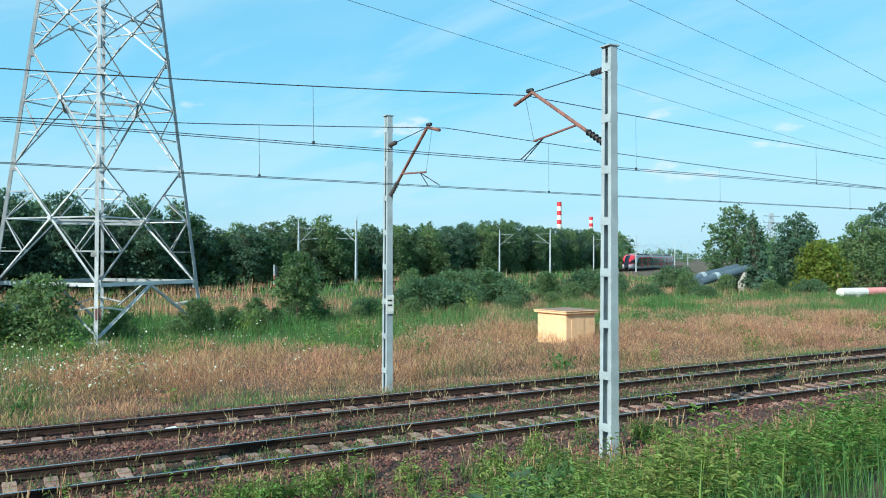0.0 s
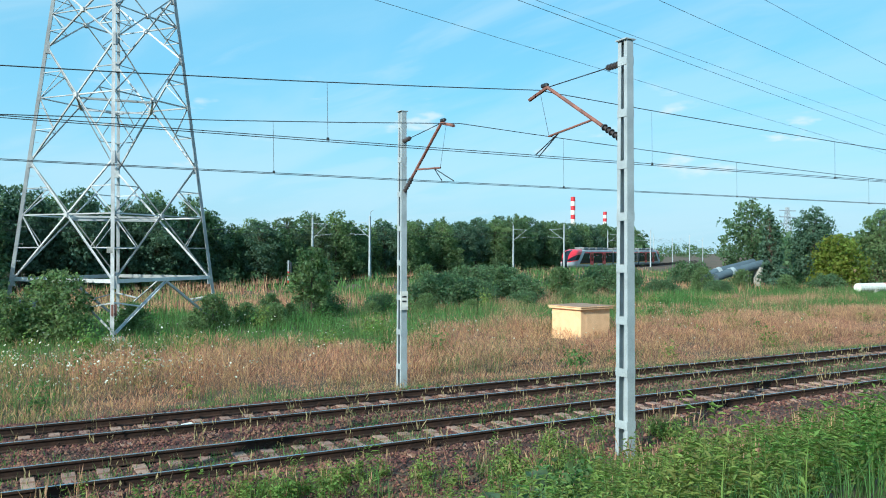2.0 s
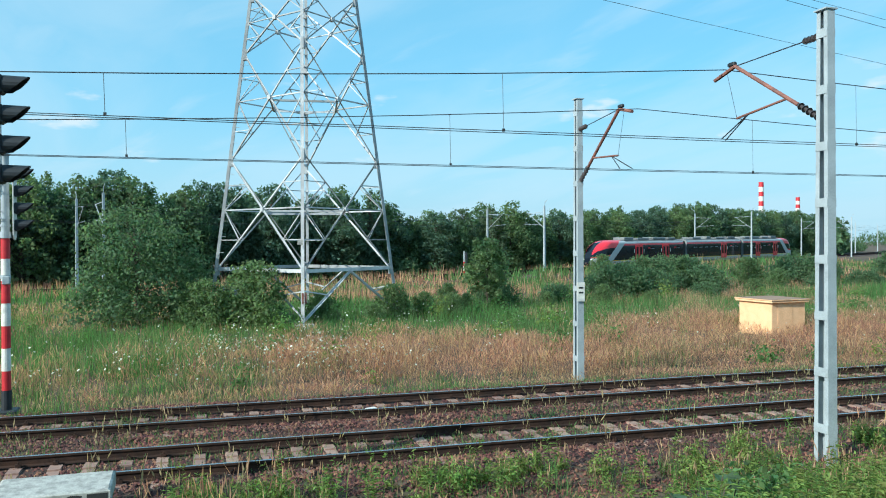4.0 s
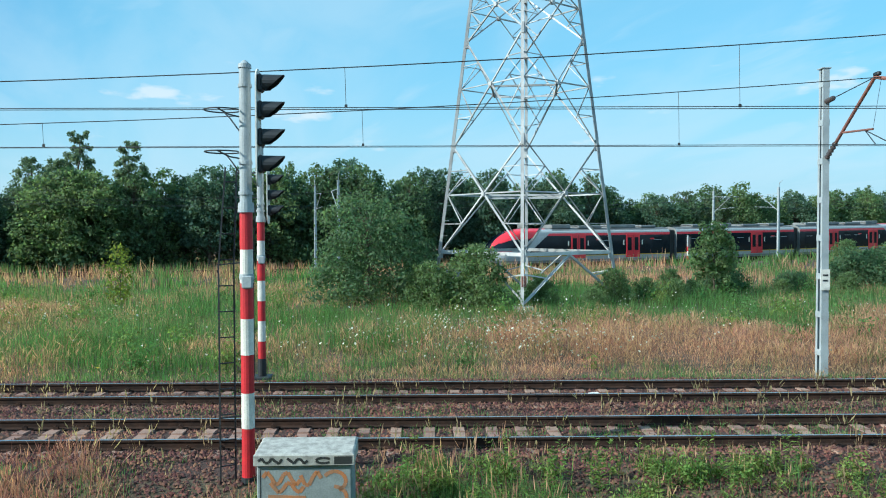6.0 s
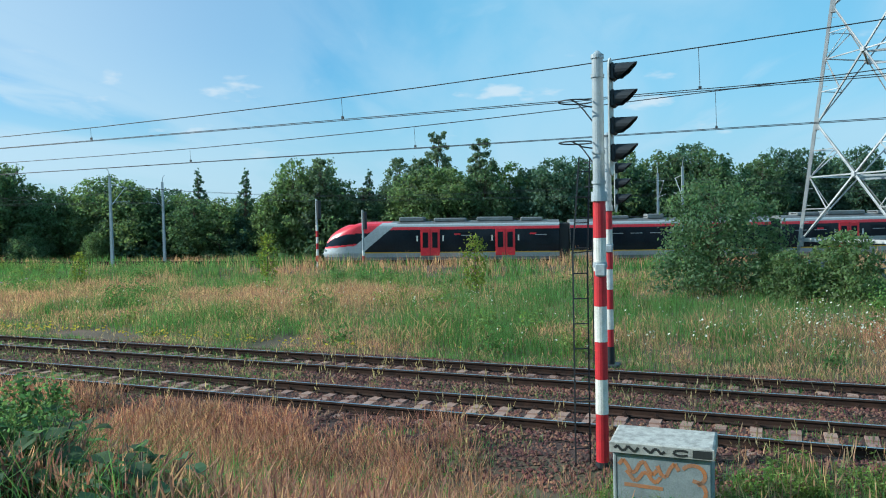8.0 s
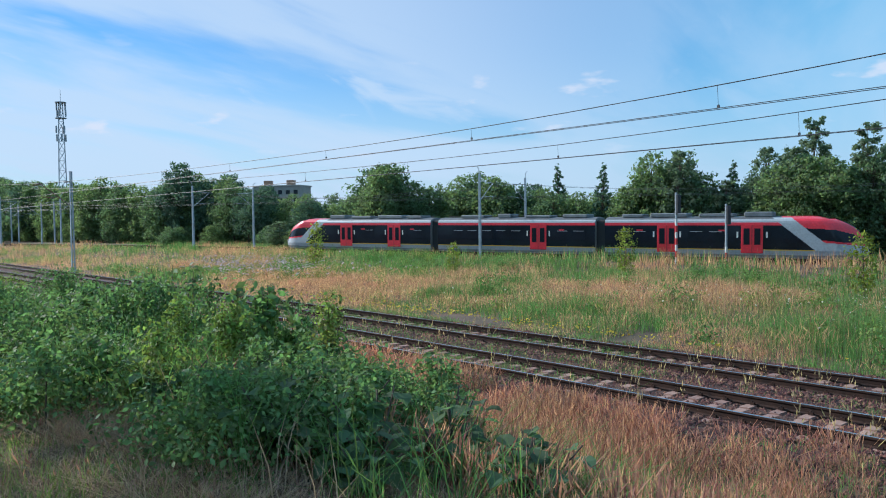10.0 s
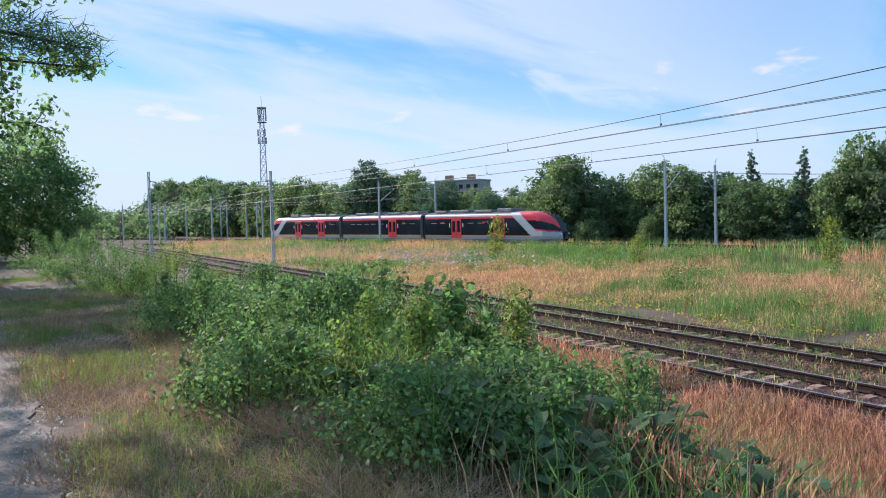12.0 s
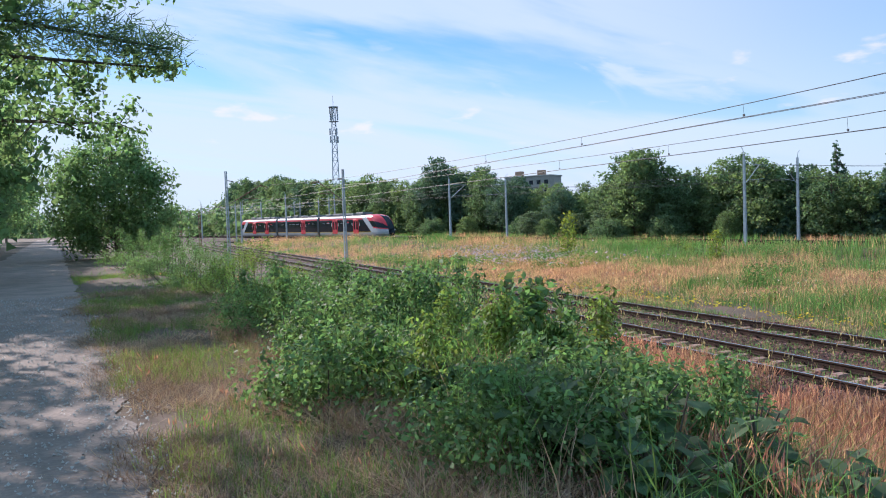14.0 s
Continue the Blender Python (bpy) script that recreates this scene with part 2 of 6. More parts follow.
M_TSILVER = material("train_silver_paint", (0.42, 0.46, 0.49), (0.37, 0.41, 0.44), 0.5, 0.1, scale=0.6, fine=8, bump=0.02, coat=0.1)
M_TRED = material("train_red_paint", (0.72, 0.022, 0.045), (0.62, 0.02, 0.04), 0.35, scale=0.6, fine=8, bump=0.02, coat=0.4)
M_TGLASS = material("train_dark_glazing", (0.012, 0.018, 0.028), (0.008, 0.012, 0.02), 0.12, scale=0.6, fine=8, bump=0.0, spec=0.25)
M_TGREY = material("train_underside_grey", (0.22, 0.24, 0.25), (0.15, 0.16, 0.17), 0.7, scale=1, fine=10, bump=0.1)
M_TROOF = material("train_roof_grey", (0.13, 0.14, 0.15), (0.09, 0.10, 0.11), 0.7, scale=1, fine=10, bump=0.1)
M_TYEL = material("train_yellow_stripe", (0.75, 0.48, 0.05), None, 0.4, scale=1, fine=10, bump=0.02)
M_TDARK = material("train_black_rubber", (0.02, 0.022, 0.025), None, 0.7, scale=2, fine=20, bump=0.1)
M_PIPE = material("pipe_cladding", (0.09, 0.13, 0.165), (0.065, 0.095, 0.125), 0.75, 0.0, scale=0.8, fine=12, bump=0.1)
M_PINK = material("pink_wall_paint", (0.68, 0.28, 0.27), (0.60, 0.24, 0.24), 0.85, scale=1, fine=20, bump=0.2)
M_FACADE = material("greyish_render", (0.34, 0.33, 0.31), (0.28, 0.27, 0.25), 0.9, scale=0.4, fine=10, bump=0.2)
M_LENS = material("dark_signal_lens", (0.02, 0.025, 0.03), None, 0.1, scale=5, fine=30, bump=0)
M_HAZE = material("distant_grey_steel", (0.36, 0.40, 0.44), None, 0.7, scale=1, fine=10, bump=0)


# ---- mesh helpers ----
class Shape:
    """Collects vertices and faces for one mesh."""

    def __init__(self):
        self.v, self.f = [], []

    def add(self, verts, faces):
        k = len(self.v)
        self.v += [tuple(p) for p in verts]
        self.f += [tuple(i + k for i in q) for q in faces]
        return self

    def box(self, c, s, m=None):
        hx, hy, hz = s[0] / 2, s[1] / 2, s[2] / 2
        vs = [Vector((x * hx, y * hy, z * hz)) for x in (-1, 1) for y in (-1, 1) for z in (-1, 1)]
        if m is not None:
            vs = [m @ p for p in vs]
        return self.add([p + Vector(c) for p in vs], [(0, 1, 3, 2), (4, 6, 7, 5), (0, 4, 5, 1), (2, 3, 7, 6), (0, 2, 6, 4), (1, 5, 7, 3)])

    def soft_box(self, c, s, r):
        """A box with chamfered edges."""
        hx, hy, hz = s[0] / 2, s[1] / 2, s[2] / 2
        rings = [(-hz, r), (-hz + r, 0), (hz - r, 0), (hz, r)]
        vs = []
        for z, i in rings:
            x, y = hx - i, hy - i
            vs += [(c[0] + a, c[1] + b, c[2] + z) for a, b in ((x, y - r), (x - r, y), (-x + r, y), (-x, y - r), (-x, -y + r), (-x + r, -y), (x - r, -y), (x, -y + r))]
        fs = [tuple(range(7, -1, -1)), tuple(range(24, 32))]
        for k in range(3):
            fs += [(k * 8 + i, k * 8 + (i + 1) % 8, k * 8 + 8 + (i + 1) % 8, k * 8 + 8 + i) for i in range(8)]
        return self.add(vs, fs)

    def tube(self, p0, p1, r0, r1=None, n=8, caps=True):
        r1 = r0 if r1 is None else r1
        p0, p1 = Vector(p0), Vector(p1)
        q = (p1 - p0).to_track_quat("Z", "Y")
        vs = []
        for p, r in ((p0, r0), (p1, r1)):
            vs += [p + q @ Vector((r * math.cos(2 * math.pi * i / n), r * math.sin(2 * math.pi * i / n), 0)) for i in range(n)]
        fs = [(i, (i + 1) % n, n + (i + 1) % n, n + i) for i in range(n)]
        if caps:
            fs += [tuple(range(n - 1, -1, -1)), tuple(range(n, 2 * n))]
        return self.add(vs, fs)

    def path(self, points, r, n=6):
        """A bent round bar through the points, in one piece."""
        pts = [Vector(p) for p in points]
        vs, k = [], len(pts)
        for i, p in enumerate(pts):
            q = (pts[min(i + 1, k - 1)] - pts[max(i - 1, 0)]).to_track_quat("Z", "Y")
            vs += [p + q @ Vector((r * math.cos(2 * math.pi * j / n), r * math.sin(2 * math.pi * j / n), 0)) for j in range(n)]
        fs = [(i * n + j, i * n + (j + 1) % n, (i + 1) * n + (j + 1) % n, (i + 1) * n + j) for i in range(k - 1) for j in range(n)]
        return self.add(vs, fs + [tuple(range(n - 1, -1, -1)), tuple(range((k - 1) * n, k * n))])

    def angle(self, p0, p1, w, t=0.012):
        """An L-section bar: two thin flanges at right angles."""
        p0, p1 = Vector(p0), Vector(p1)
        way = (p1 - p0)
        q = way.to_track_quat("Z", "Y").to_matrix()
        mid, ln = (p0 + p1) / 2, way.length
        self.box(mid + q @ Vector((w / 2, 0, 0)), (w, t, ln), q)
        return self.box(mid + q @ Vector((0, w / 2, 0)), (t, w, ln), q)

    def bar(self, p0, p1, w, d):
        p0, p1 = Vector(p0), Vector(p1)
        q = (p1 - p0).to_track_quat("Z", "Y").to_matrix()
        return self.box((p0 + p1) / 2, (w, d, (p1 - p0).length), q)

    def mesh(self, name):
        me = bpy.data.meshes.new(name)
        me.from_pydata(self.v, [], self.f)
        me.update()
        return me


def part(name, shape, mat, parent=None, label="", smooth=False):
    me = shape.mesh(name) if isinstance(shape, Shape) else shape
    if mat is not None and not me.materials:
        me.materials.append(mat)
    if smooth:
        me.polygons.foreach_set("use_smooth", [True] * len(me.polygons))
    ob = new(name, me)
    ob.parent = parent
    return tagged(ob, label)


def soup(name, verts, loops, sizes):
    """A mesh from arrays: verts (n, 3), loop vertex numbers, and the size of every face."""
    me = bpy.data.meshes.new(name)
    sizes, loops = np.asarray(sizes, np.int32), np.asarray(loops, np.int32).ravel()
    me.vertices.add(len(verts))
    me.vertices.foreach_set("co", np.asarray(verts, np.float32).ravel())
    me.loops.add(len(loops))
    me.loops.foreach_set("vertex_index", loops)
    me.polygons.add(len(sizes))
    starts = np.concatenate([[0], np.cumsum(sizes)[:-1]]).astype(np.int32)
    me.polygons.foreach_set("loop_start", starts)
    me.update(calc_edges=True)
    me.validate()
    return me


def thing(name, m, label, category, group="", kind=""):
    ob = new(name)
    ob.matrix_world = m
    return tagged(ob, label, category, group, kind)


RNG = np.random.default_rng(7)


def smooth_noise(x, y, scale, seed=0):
    """Cheap value noise on arrays, 0 to 1."""
    x, y = np.asarray(x) / scale + 57.3 * seed, np.asarray(y) / scale + 13.7 * seed

    def lattice(i, j):
        h = np.sin(i * 127.1 + j * 311.7 + seed * 74.7) * 43758.5453
        return h - np.floor(h)
    xi, yi = np.floor(x), np.floor(y)
    u, v = x - xi, y - yi
    u, v = u * u * (3 - 2 * u), v * v * (3 - 2 * v)
    return (lattice(xi, yi) * (1 - u) + lattice(xi + 1, yi) * u) * (1 - v) + (lattice(xi, yi + 1) * (1 - u) + lattice(xi + 1, yi + 1) * u) * v


# ---- the lie of the land ----
def ease(a, b, v):
    t = np.clip((np.asarray(v, float) - a) / (b - a), 0, 1)
    return t * t * (3 - 2 * t)


def path_edge(x):
    """y of the dusty track's edge towards the rails."""
    return 0.75 + 0.062 * np.minimum(np.asarray(x, float), 0)


def far_line(s):
    """The far railway: metres along it in the train's direction of travel."""
    n = 24
    m = (np.arange(n) + 0.5) * s / n
    a = 0.33162 - 0.00108 * m + 1.395e-6 * m * m
    return -22.25 - float(np.sum(np.cos(a))) * s / n, 66.83 - float(np.sum(np.sin(a))) * s / n


def far_level(s):
    """Height of the far rails."""
    return -0.12 + 1.0 * (1 - math.exp(-((s + 22) / 75.0) ** 2))


FAR = [(s, *far_line(s)) for s in range(-330, 400, 6)]
FAR_XY = np.array([(x, y) for s, x, y in FAR])
FAR_Z = np.array([far_level(s) for s, x, y in FAR])


def land(x, y):
    """Height of the ground on arrays."""
    x, y = np.asarray(x, float), np.asarray(y, float)
    bank = 2.08 - 2.5 * ease(2.2, 10.3, y - 0.03 * np.minimum(x, 0))
    bed = 0.197 * ease(11.3, 12.6, y) * (1 - ease(20.4, 21.4, y))
    field = 0.22 * ease(20.5, 30, y) + 0.15 * (smooth_noise(x, y, 9, 3) - 0.5) * ease(21, 26, y)
    z = bank + bed + field + 0.55 * ease(7, 13, x) * (1 - ease(7.5, 11, y)) * ease(2, 5, y)
    lift = np.interp(x, FAR_XY[::-1, 0], FAR_Z[::-1])
    near_y = np.interp(x, FAR_XY[::-1, 0], FAR_XY[::-1, 1])
    z = z + (lift - 0.17) * ease(near_y - 28, near_y - 5, y) * ease(26, 34, y)
    z = z + 0.42 * ease(near_y - 16, near_y - 8, y) * (1 - ease(near_y - 6, near_y - 3.5, y))
    rough = 0.10 * (smooth_noise(x, y, 1.7, 5) - 0.5) * (1 - ease(10.5, 11.5, y)) * ease(path_edge(x), path_edge(x) + 1, y)
    return z + rough


def ground_mesh():
    def axis(lo, hi, fine_lo, fine_hi, step, grow):
        v = list(np.arange(fine_lo, fine_hi, step))
        d = step
        while v[-1] < hi:
            d *= grow
            v.append(v[-1] + d)
        d = step
        while v[0] > lo:
            d *= grow
            v.insert(0, v[0] - d)
        return np.array(v)
    xs = axis(-3500, 3500, -40, 40, 0.8, 1.12)
    ys = axis(-3500, 3500, -4, 40, 0.4, 1.10)
    X, Y = np.meshgrid(xs, ys, indexing="ij")
    Z = land(X, Y)
    n, m = X.shape
    v = np.stack([X, Y, Z], -1).reshape(-1, 3)
    i, j = np.meshgrid(np.arange(n - 1), np.arange(m - 1), indexing="ij")
    q = np.stack([i * m + j, (i + 1) * m + j, (i + 1) * m + j + 1, i * m + j + 1], -1).reshape(-1, 4)
    return soup("ground", v, q, np.full(len(q), 4))


tagged(part("ground", ground_mesh(), M_SOIL, smooth=True), "weedy ground sloping down to the rails", "ground", kind="structure")


def strip(name, xs, y0, y1, lift, mat, label, category):
    """A sheet that follows the land between two edges."""
    rows = 9
    v, q = [], []
    for x in xs:
        a, b = float(y0(x)), float(y1(x))
        for k in range(rows):
            y = a + (b - a) * k / (rows - 1)
            v.append((x, y, float(land(x, y)) + lift))
    for i in range(len(xs) - 1):
        for k in range(rows - 1):
            q.append((i * rows + k, (i + 1) * rows + k, (i + 1) * rows + k + 1, i * rows + k + 1))
    s = Shape().add(v, q)
    return tagged(part(name, s, mat, smooth=True), label, category, kind="structure")


strip("road", [float(v) for v in np.concatenate([np.arange(-160, -16, 0.5), np.arange(-16, 4, 0.1), np.arange(4, 40, 0.5)])], lambda x: path_edge(x) - 3.1 + 0.1 * math.sin(x * 0.9), lambda x: path_edge(x) - 0.14 + 0.26 * float(smooth_noise(x, 0.0, 0.8, 91)) + 0.12 * float(smooth_noise(x, 0.0, 0.22, 92)), 0.012, M_PATH,
      "dusty pale dirt track along the top of the bank", "dirt track")


# ---- near railway ----
RAIL_PROFILE = [(-0.072, -0.172), (0.072, -0.172), (0.072, -0.160), (0.012, -0.142), (0.012, -0.048), (0.036, -0.036), (0.036, -0.004), (0.030, 0.0), (-0.030, 0.0), (-0.036, -0.004), (-0.036, -0.036), (-0.012, -0.048), (-0.012, -0.142), (-0.072, -0.160)]


def sleeper_mesh():
    s = Shape()
    for x0, x1 in ((-1.25, -0.35), (-0.35, 0.35), (0.35, 1.25)):
        top0 = 0.0 if x0 != -0.35 else -0.03
        v = [(-0.14, x0, -0.2), (0.14, x0, -0.2), (0.14, x1, -0.2), (-0.14, x1, -0.2), (-0.105, x0 + 0.02 * (x0 < -1), top0), (0.105, x0 + 0.02 * (x0 < -1), top0), (0.105, x1 - 0.02 * (x1 > 1), top0), (-0.105, x1 - 0.02 * (x1 > 1), top0)]
        s.add(v, [(3, 2, 1, 0), (4, 5, 6, 7), (0, 1, 5, 4), (1, 2, 6, 5), (2, 3, 7, 6), (3, 0, 4, 7)])
    me = s.mesh("sleeper")
    me.materials.append(M_SLEEPER)
    return me


SLEEPER = sleeper_mesh()


def railway(yc, label):
    t = thing("railway_track", pose(0, yc, 0), label, "railway track", "tracks below the bank", "structure")
    for y in (-0.7525, 0.7525):
        s = Shape()
        x0, x1, n = -330.0, 160.0, len(RAIL_PROFILE)
        s.add([(x, y + a, b) for x in (x0, x1) for a, b in RAIL_PROFILE], [(i, (i + 1) % n, n + (i + 1) % n, n + i) for i in range(n)])
        rail = part("rail", s, M_RUST, t, "rust-brown steel rail")
        part("running_surface", Shape().box(((x0 + x1) / 2, y, 0.0015), (x1 - x0, 0.056, 0.003)), M_SHINE, rail, "worn shiny rail head")
        f = Shape()
        for i in range(-130, 80):
            for k in (-1, 1):
                f.box((i * 0.6, y + k * 0.095, -0.135), (0.09, 0.06, 0.055))
                f.tube((i * 0.6, y + k * 0.11, -0.13), (i * 0.6, y + k * 0.11, -0.075), 0.018, n=6)
        tagged(part("rail_fastenings", f, M_RUST, t, "rusted rail clips and bolts"), kind="stuff")
    rest = Shape()
    for i in range(-300, 260):
        if -95 <= i < 75:
            ob = new("sleeper", SLEEPER)
            ob.parent = t
            ob.location = (i * 0.6 + random.uniform(-0.03, 0.03), random.uniform(-0.03, 0.03), (-0.172 if yc < 16 else -0.186) + random.uniform(-0.010, 0.004))
            ob.rotation_euler = (0, 0, random.uniform(-0.02, 0.02))
        else:
            rest.box((i * 0.6, 0, -0.26), (0.22, 2.5, 0.17))
    tagged(part("distant_sleepers", rest, M_SLEEPER, t), kind="stuff")
    return t


railway(14.8525, "railway track with rusty rails on concrete sleepers")
railway(18.43, "second railway track overgrown with tufts of grass")
strip("ballast_bed", [float(v) for v in np.arange(-330, 160, 2.0)], lambda x: 11.9 + 0.2 * math.sin(x * 0.37), lambda x: 20.6 + 0.25 * math.sin(x * 0.29), 0.012, M_BED, "reddish crushed stone under both tracks", "ballast")


def ballast():
    n = 105000
    x = RNG.normal(-3, 17, n)
    y = RNG.uniform(11.5, 20.7, n)
    dy = np.minimum(np.abs(y - 14.8525), np.abs(y - 18.43))
    z = land(x, y) + RNG.uniform(0.0, 0.035, n) + 0.055 * ease(0.84, 0.98, dy) * (1 - ease(1.35, 1.7, dy))
    off = np.abs((x + 0.3) % 0.6 - 0.3)
    on_sleeper = (dy < 0.88) & (off < 0.12) & (RNG.uniform(0, 1, n) > np.where(y < 16.6, 0.10, 0.35))
    on_rail = np.any([np.abs(y - r) < 0.09 for r in (14.1, 15.605, 17.68, 19.18)], axis=0)
    keep = ~on_sleeper & ~on_rail
    x, y, z = x[keep], y[keep], z[keep]
    n = len(x)
    r = RNG.uniform(0.018, 0.044, n)
    base = np.array([(1, 0, -0.4), (-1, 0, -0.4), (0, 1, -0.4), (0, -1, -0.4), (0, 0, 1)], float)
    ang = RNG.uniform(0, 6.28, n)
    v = base[None] * r[:, None, None] * RNG.uniform(0.7, 1.25, (n, 5, 1)) + RNG.normal(0, 0.25, (n, 5, 3)) * r[:, None, None]
    c, s = np.cos(ang)[:, None], np.sin(ang)[:, None]
    vx, vy = v[..., 0] * c - v[..., 1] * s, v[..., 0] * s + v[..., 1] * c
    v = np.stack([vx, vy, v[..., 2] * 0.8], -1) + np.stack([x, y, z], -1)[:, None]
    tri = np.array([(0, 2, 4), (2, 1, 4), (1, 3, 4), (3, 0, 4)])
    loops = (np.arange(n) * 5)[:, None, None] + tri[None]
    tagged(part("ballast_stones", soup("ballast_stones", v.reshape(-1, 3), loops.reshape(-1), np.full(n * 4, 3)), M_STONE), "reddish-brown crushed ballast stones", "ballast", kind="stuff")


ballast()


def white_slab():
    s = Shape().soft_box((0, 0, 0.04), (0.27, 0.20, 0.08), 0.02)
    ob = part("concrete_block", s, M_WHITE)
    ob.matrix_world = pose(3.82, 18.27, -0.19, 4, -3, 14)
    tagged(ob, "small pale concrete block lying between the rails", "concrete block")


white_slab()


# ---- overhead line of the near railway ----
def lattice_mast(name, m, height, width, label, group, steel=None):
    """Two channels side by side joined by batten plates."""
    steel = steel or M_GREY
    t = thing(name, m, label, "catenary mast", group)
    for k in (-1, 1):
        s = Shape()
        w0, w1 = width / 2, width / 2 * 0.72
        u_shape = [(0.008, -0.10), (0.008, 0.10), (-0.085, 0.10), (-0.085, 0.088), (-0.008, 0.088), (-0.008, -0.088), (-0.085, -0.088), (-0.085, -0.10)]
        n = len(u_shape)
        q = [(b * f, k * (w + a), z) for z, w, f in ((-0.3, w0, 1.0), (height, w1, 0.8)) for a, b in u_shape]
        s.add(q, [(i, (i + 1) % n, n + (i + 1) % n, n + i) for i in range(n)] + [tuple(range(n, 2 * n))])
        part("channel", s, steel, t)
    z = 0.45
    while z < height - 0.2:
        f = 1 - 0.28 * z / height
        for x in (-0.1, 0.1):
            part("batten", Shape().box((x * (0.8 + 0.2 * (1 - z / height)) * 1.06, 0, z), (0.012, width * f + 0.01, 0.16)), steel, t)
        z += 1.02
    part("cap_plate", Shape().box((0, 0, height + 0.012), (0.26, width * 0.9, 0.024)), steel, t)
    part("footing", Shape().soft_box((0, 0, -0.42), (0.7, 0.6, 0.3), 0.04), M_CONC, t, "weathered concrete footing")
    return t


def insulator(s, a, b, r):
    a, b = Vector(a), Vector(b)
    for i in range(5):
        p = a.lerp(b, (i + 0.5) / 5)
        d = (b - a).normalized() * 0.022
        s.tube(p - d, p + d, r, r * 0.75, 10)
    return s.tube(a, b, r * 0.45, n=8)


def cantilever(mast, z_low, z_top, reach, z_mess, z_wire, side):
    """Bracket: raking tube from the mast up to the messenger wire, top tie, and registration arm. In the mast's space, along side * y."""
    k = side
    low, knee = Vector((0, k * 0.16, z_low)), Vector((0, k * reach * 0.88, z_mess + 0.05))
    tip = Vector((0, k * (reach + 0.35), z_mess - 0.12))
    mid = low.lerp(knee, 0.22)
    insul = insulator(Shape(), low, mid, 0.075)
    part("lower_insulator", insul, M_BROWN, mast, "dark brown ribbed insulator")
    part("bracket_tube", Shape().tube(mid, knee, 0.042, n=8).tube(knee, tip, 0.042, n=8), M_RUSTARM, mast, "rust-red bracket tube")
    a = Vector((0, k * 0.12, z_top))
    b = a.lerp(knee, 0.18)
    part("upper_insulator", insulator(Shape(), a, b, 0.07), M_BROWN, mast, "dark brown ribbed insulator")
    part("tie_rod", Shape().tube(b, knee, 0.012, n=6), M_DARK, mast)
    c = low.lerp(knee, 0.34)
    arm = Vector((0, k * (reach * 0.86), z_wire + 0.42))
    part("registration_tube", Shape().tube(c, arm, 0.026, n=8), M_RUSTARM, mast)
    part("steady_arm", Shape().tube(arm.lerp(c, 0.25), (0.12, k * (reach + 0.14), z_wire + 0.03), 0.013, n=6).tube(arm.lerp(c, 0.25), (-0.12, k * (reach - 0.06), z_wire + 0.03), 0.013, n=6), M_DARK, mast)
    part("dropper", Shape().tube(knee.lerp(tip, 0.4), arm, 0.005, n=5), M_WIRE, mast)
    part("clamp", Shape().soft_box(tuple(knee + Vector((0, k * 0.1, 0.06))), (0.1, 0.22, 0.09), 0.02), M_DARK, mast)


MAST_NEAR = lattice_mast("catenary_mast", pose(10.93, 11.95, -0.1), 8.0, 0.34, "grey battened steel catenary mast beside the near rails", "near line masts")
cantilever(MAST_NEAR, 6.1, 7.58, 2.9, 7.50, 6.02, 1)
MAST_FAR = lattice_mast("catenary_mast", pose(10.55, 21.15, -0.1), 8.0, 0.31, "grey battened steel catenary mast in dry grass", "near line masts")
cantilever(MAST_FAR, 5.62, 7.12, 2.72, 7.28, 5.70, -1)
part("notice_plate", Shape().box((-0.02, -0.19, 2.4), (0.24, 0.02, 0.55)), M_WHITE, MAST_FAR, "small white notice plate")
for z in (2.52, 2.38):
    part("notice_mark", Shape().box((-0.02, -0.203, z), (0.14, 0.004, 0.05)), M_DARK, MAST_FAR, "dark unreadable mark")
m = lattice_mast("catenary_mast", pose(-76, 21.4, 0.1), 8.6, 0.31, "slender grey catenary mast beyond the bend of weeds", "near line masts")
cantilever(m, 5.6, 7.7, 2.9, 7.4, 5.9, -1)
m = lattice_mast("catenary_mast", pose(-82, 11.0, -0.2), 9.2, 0.31, "slender grey catenary mast behind the thicket", "near line masts")
cantilever(m, 5.9, 8.3, 3.8, 7.7, 6.0, 1)
m = lattice_mast("catenary_mast", pose(74, 21.3, 0.1), 8.2, 0.31, "grey battened catenary mast further down the line", "near line masts")
cantilever(m, 5.3, 7.5, 2.8, 7.3, 5.7, -1)


def messenger(x, top, low, a, b, vertex):
    """Sagging wire between the supports at a and b, lowest at vertex."""
    h = (a - vertex) if x > vertex else (vertex - b)
    return low + (top - low) * ((x - vertex) / h) ** 2


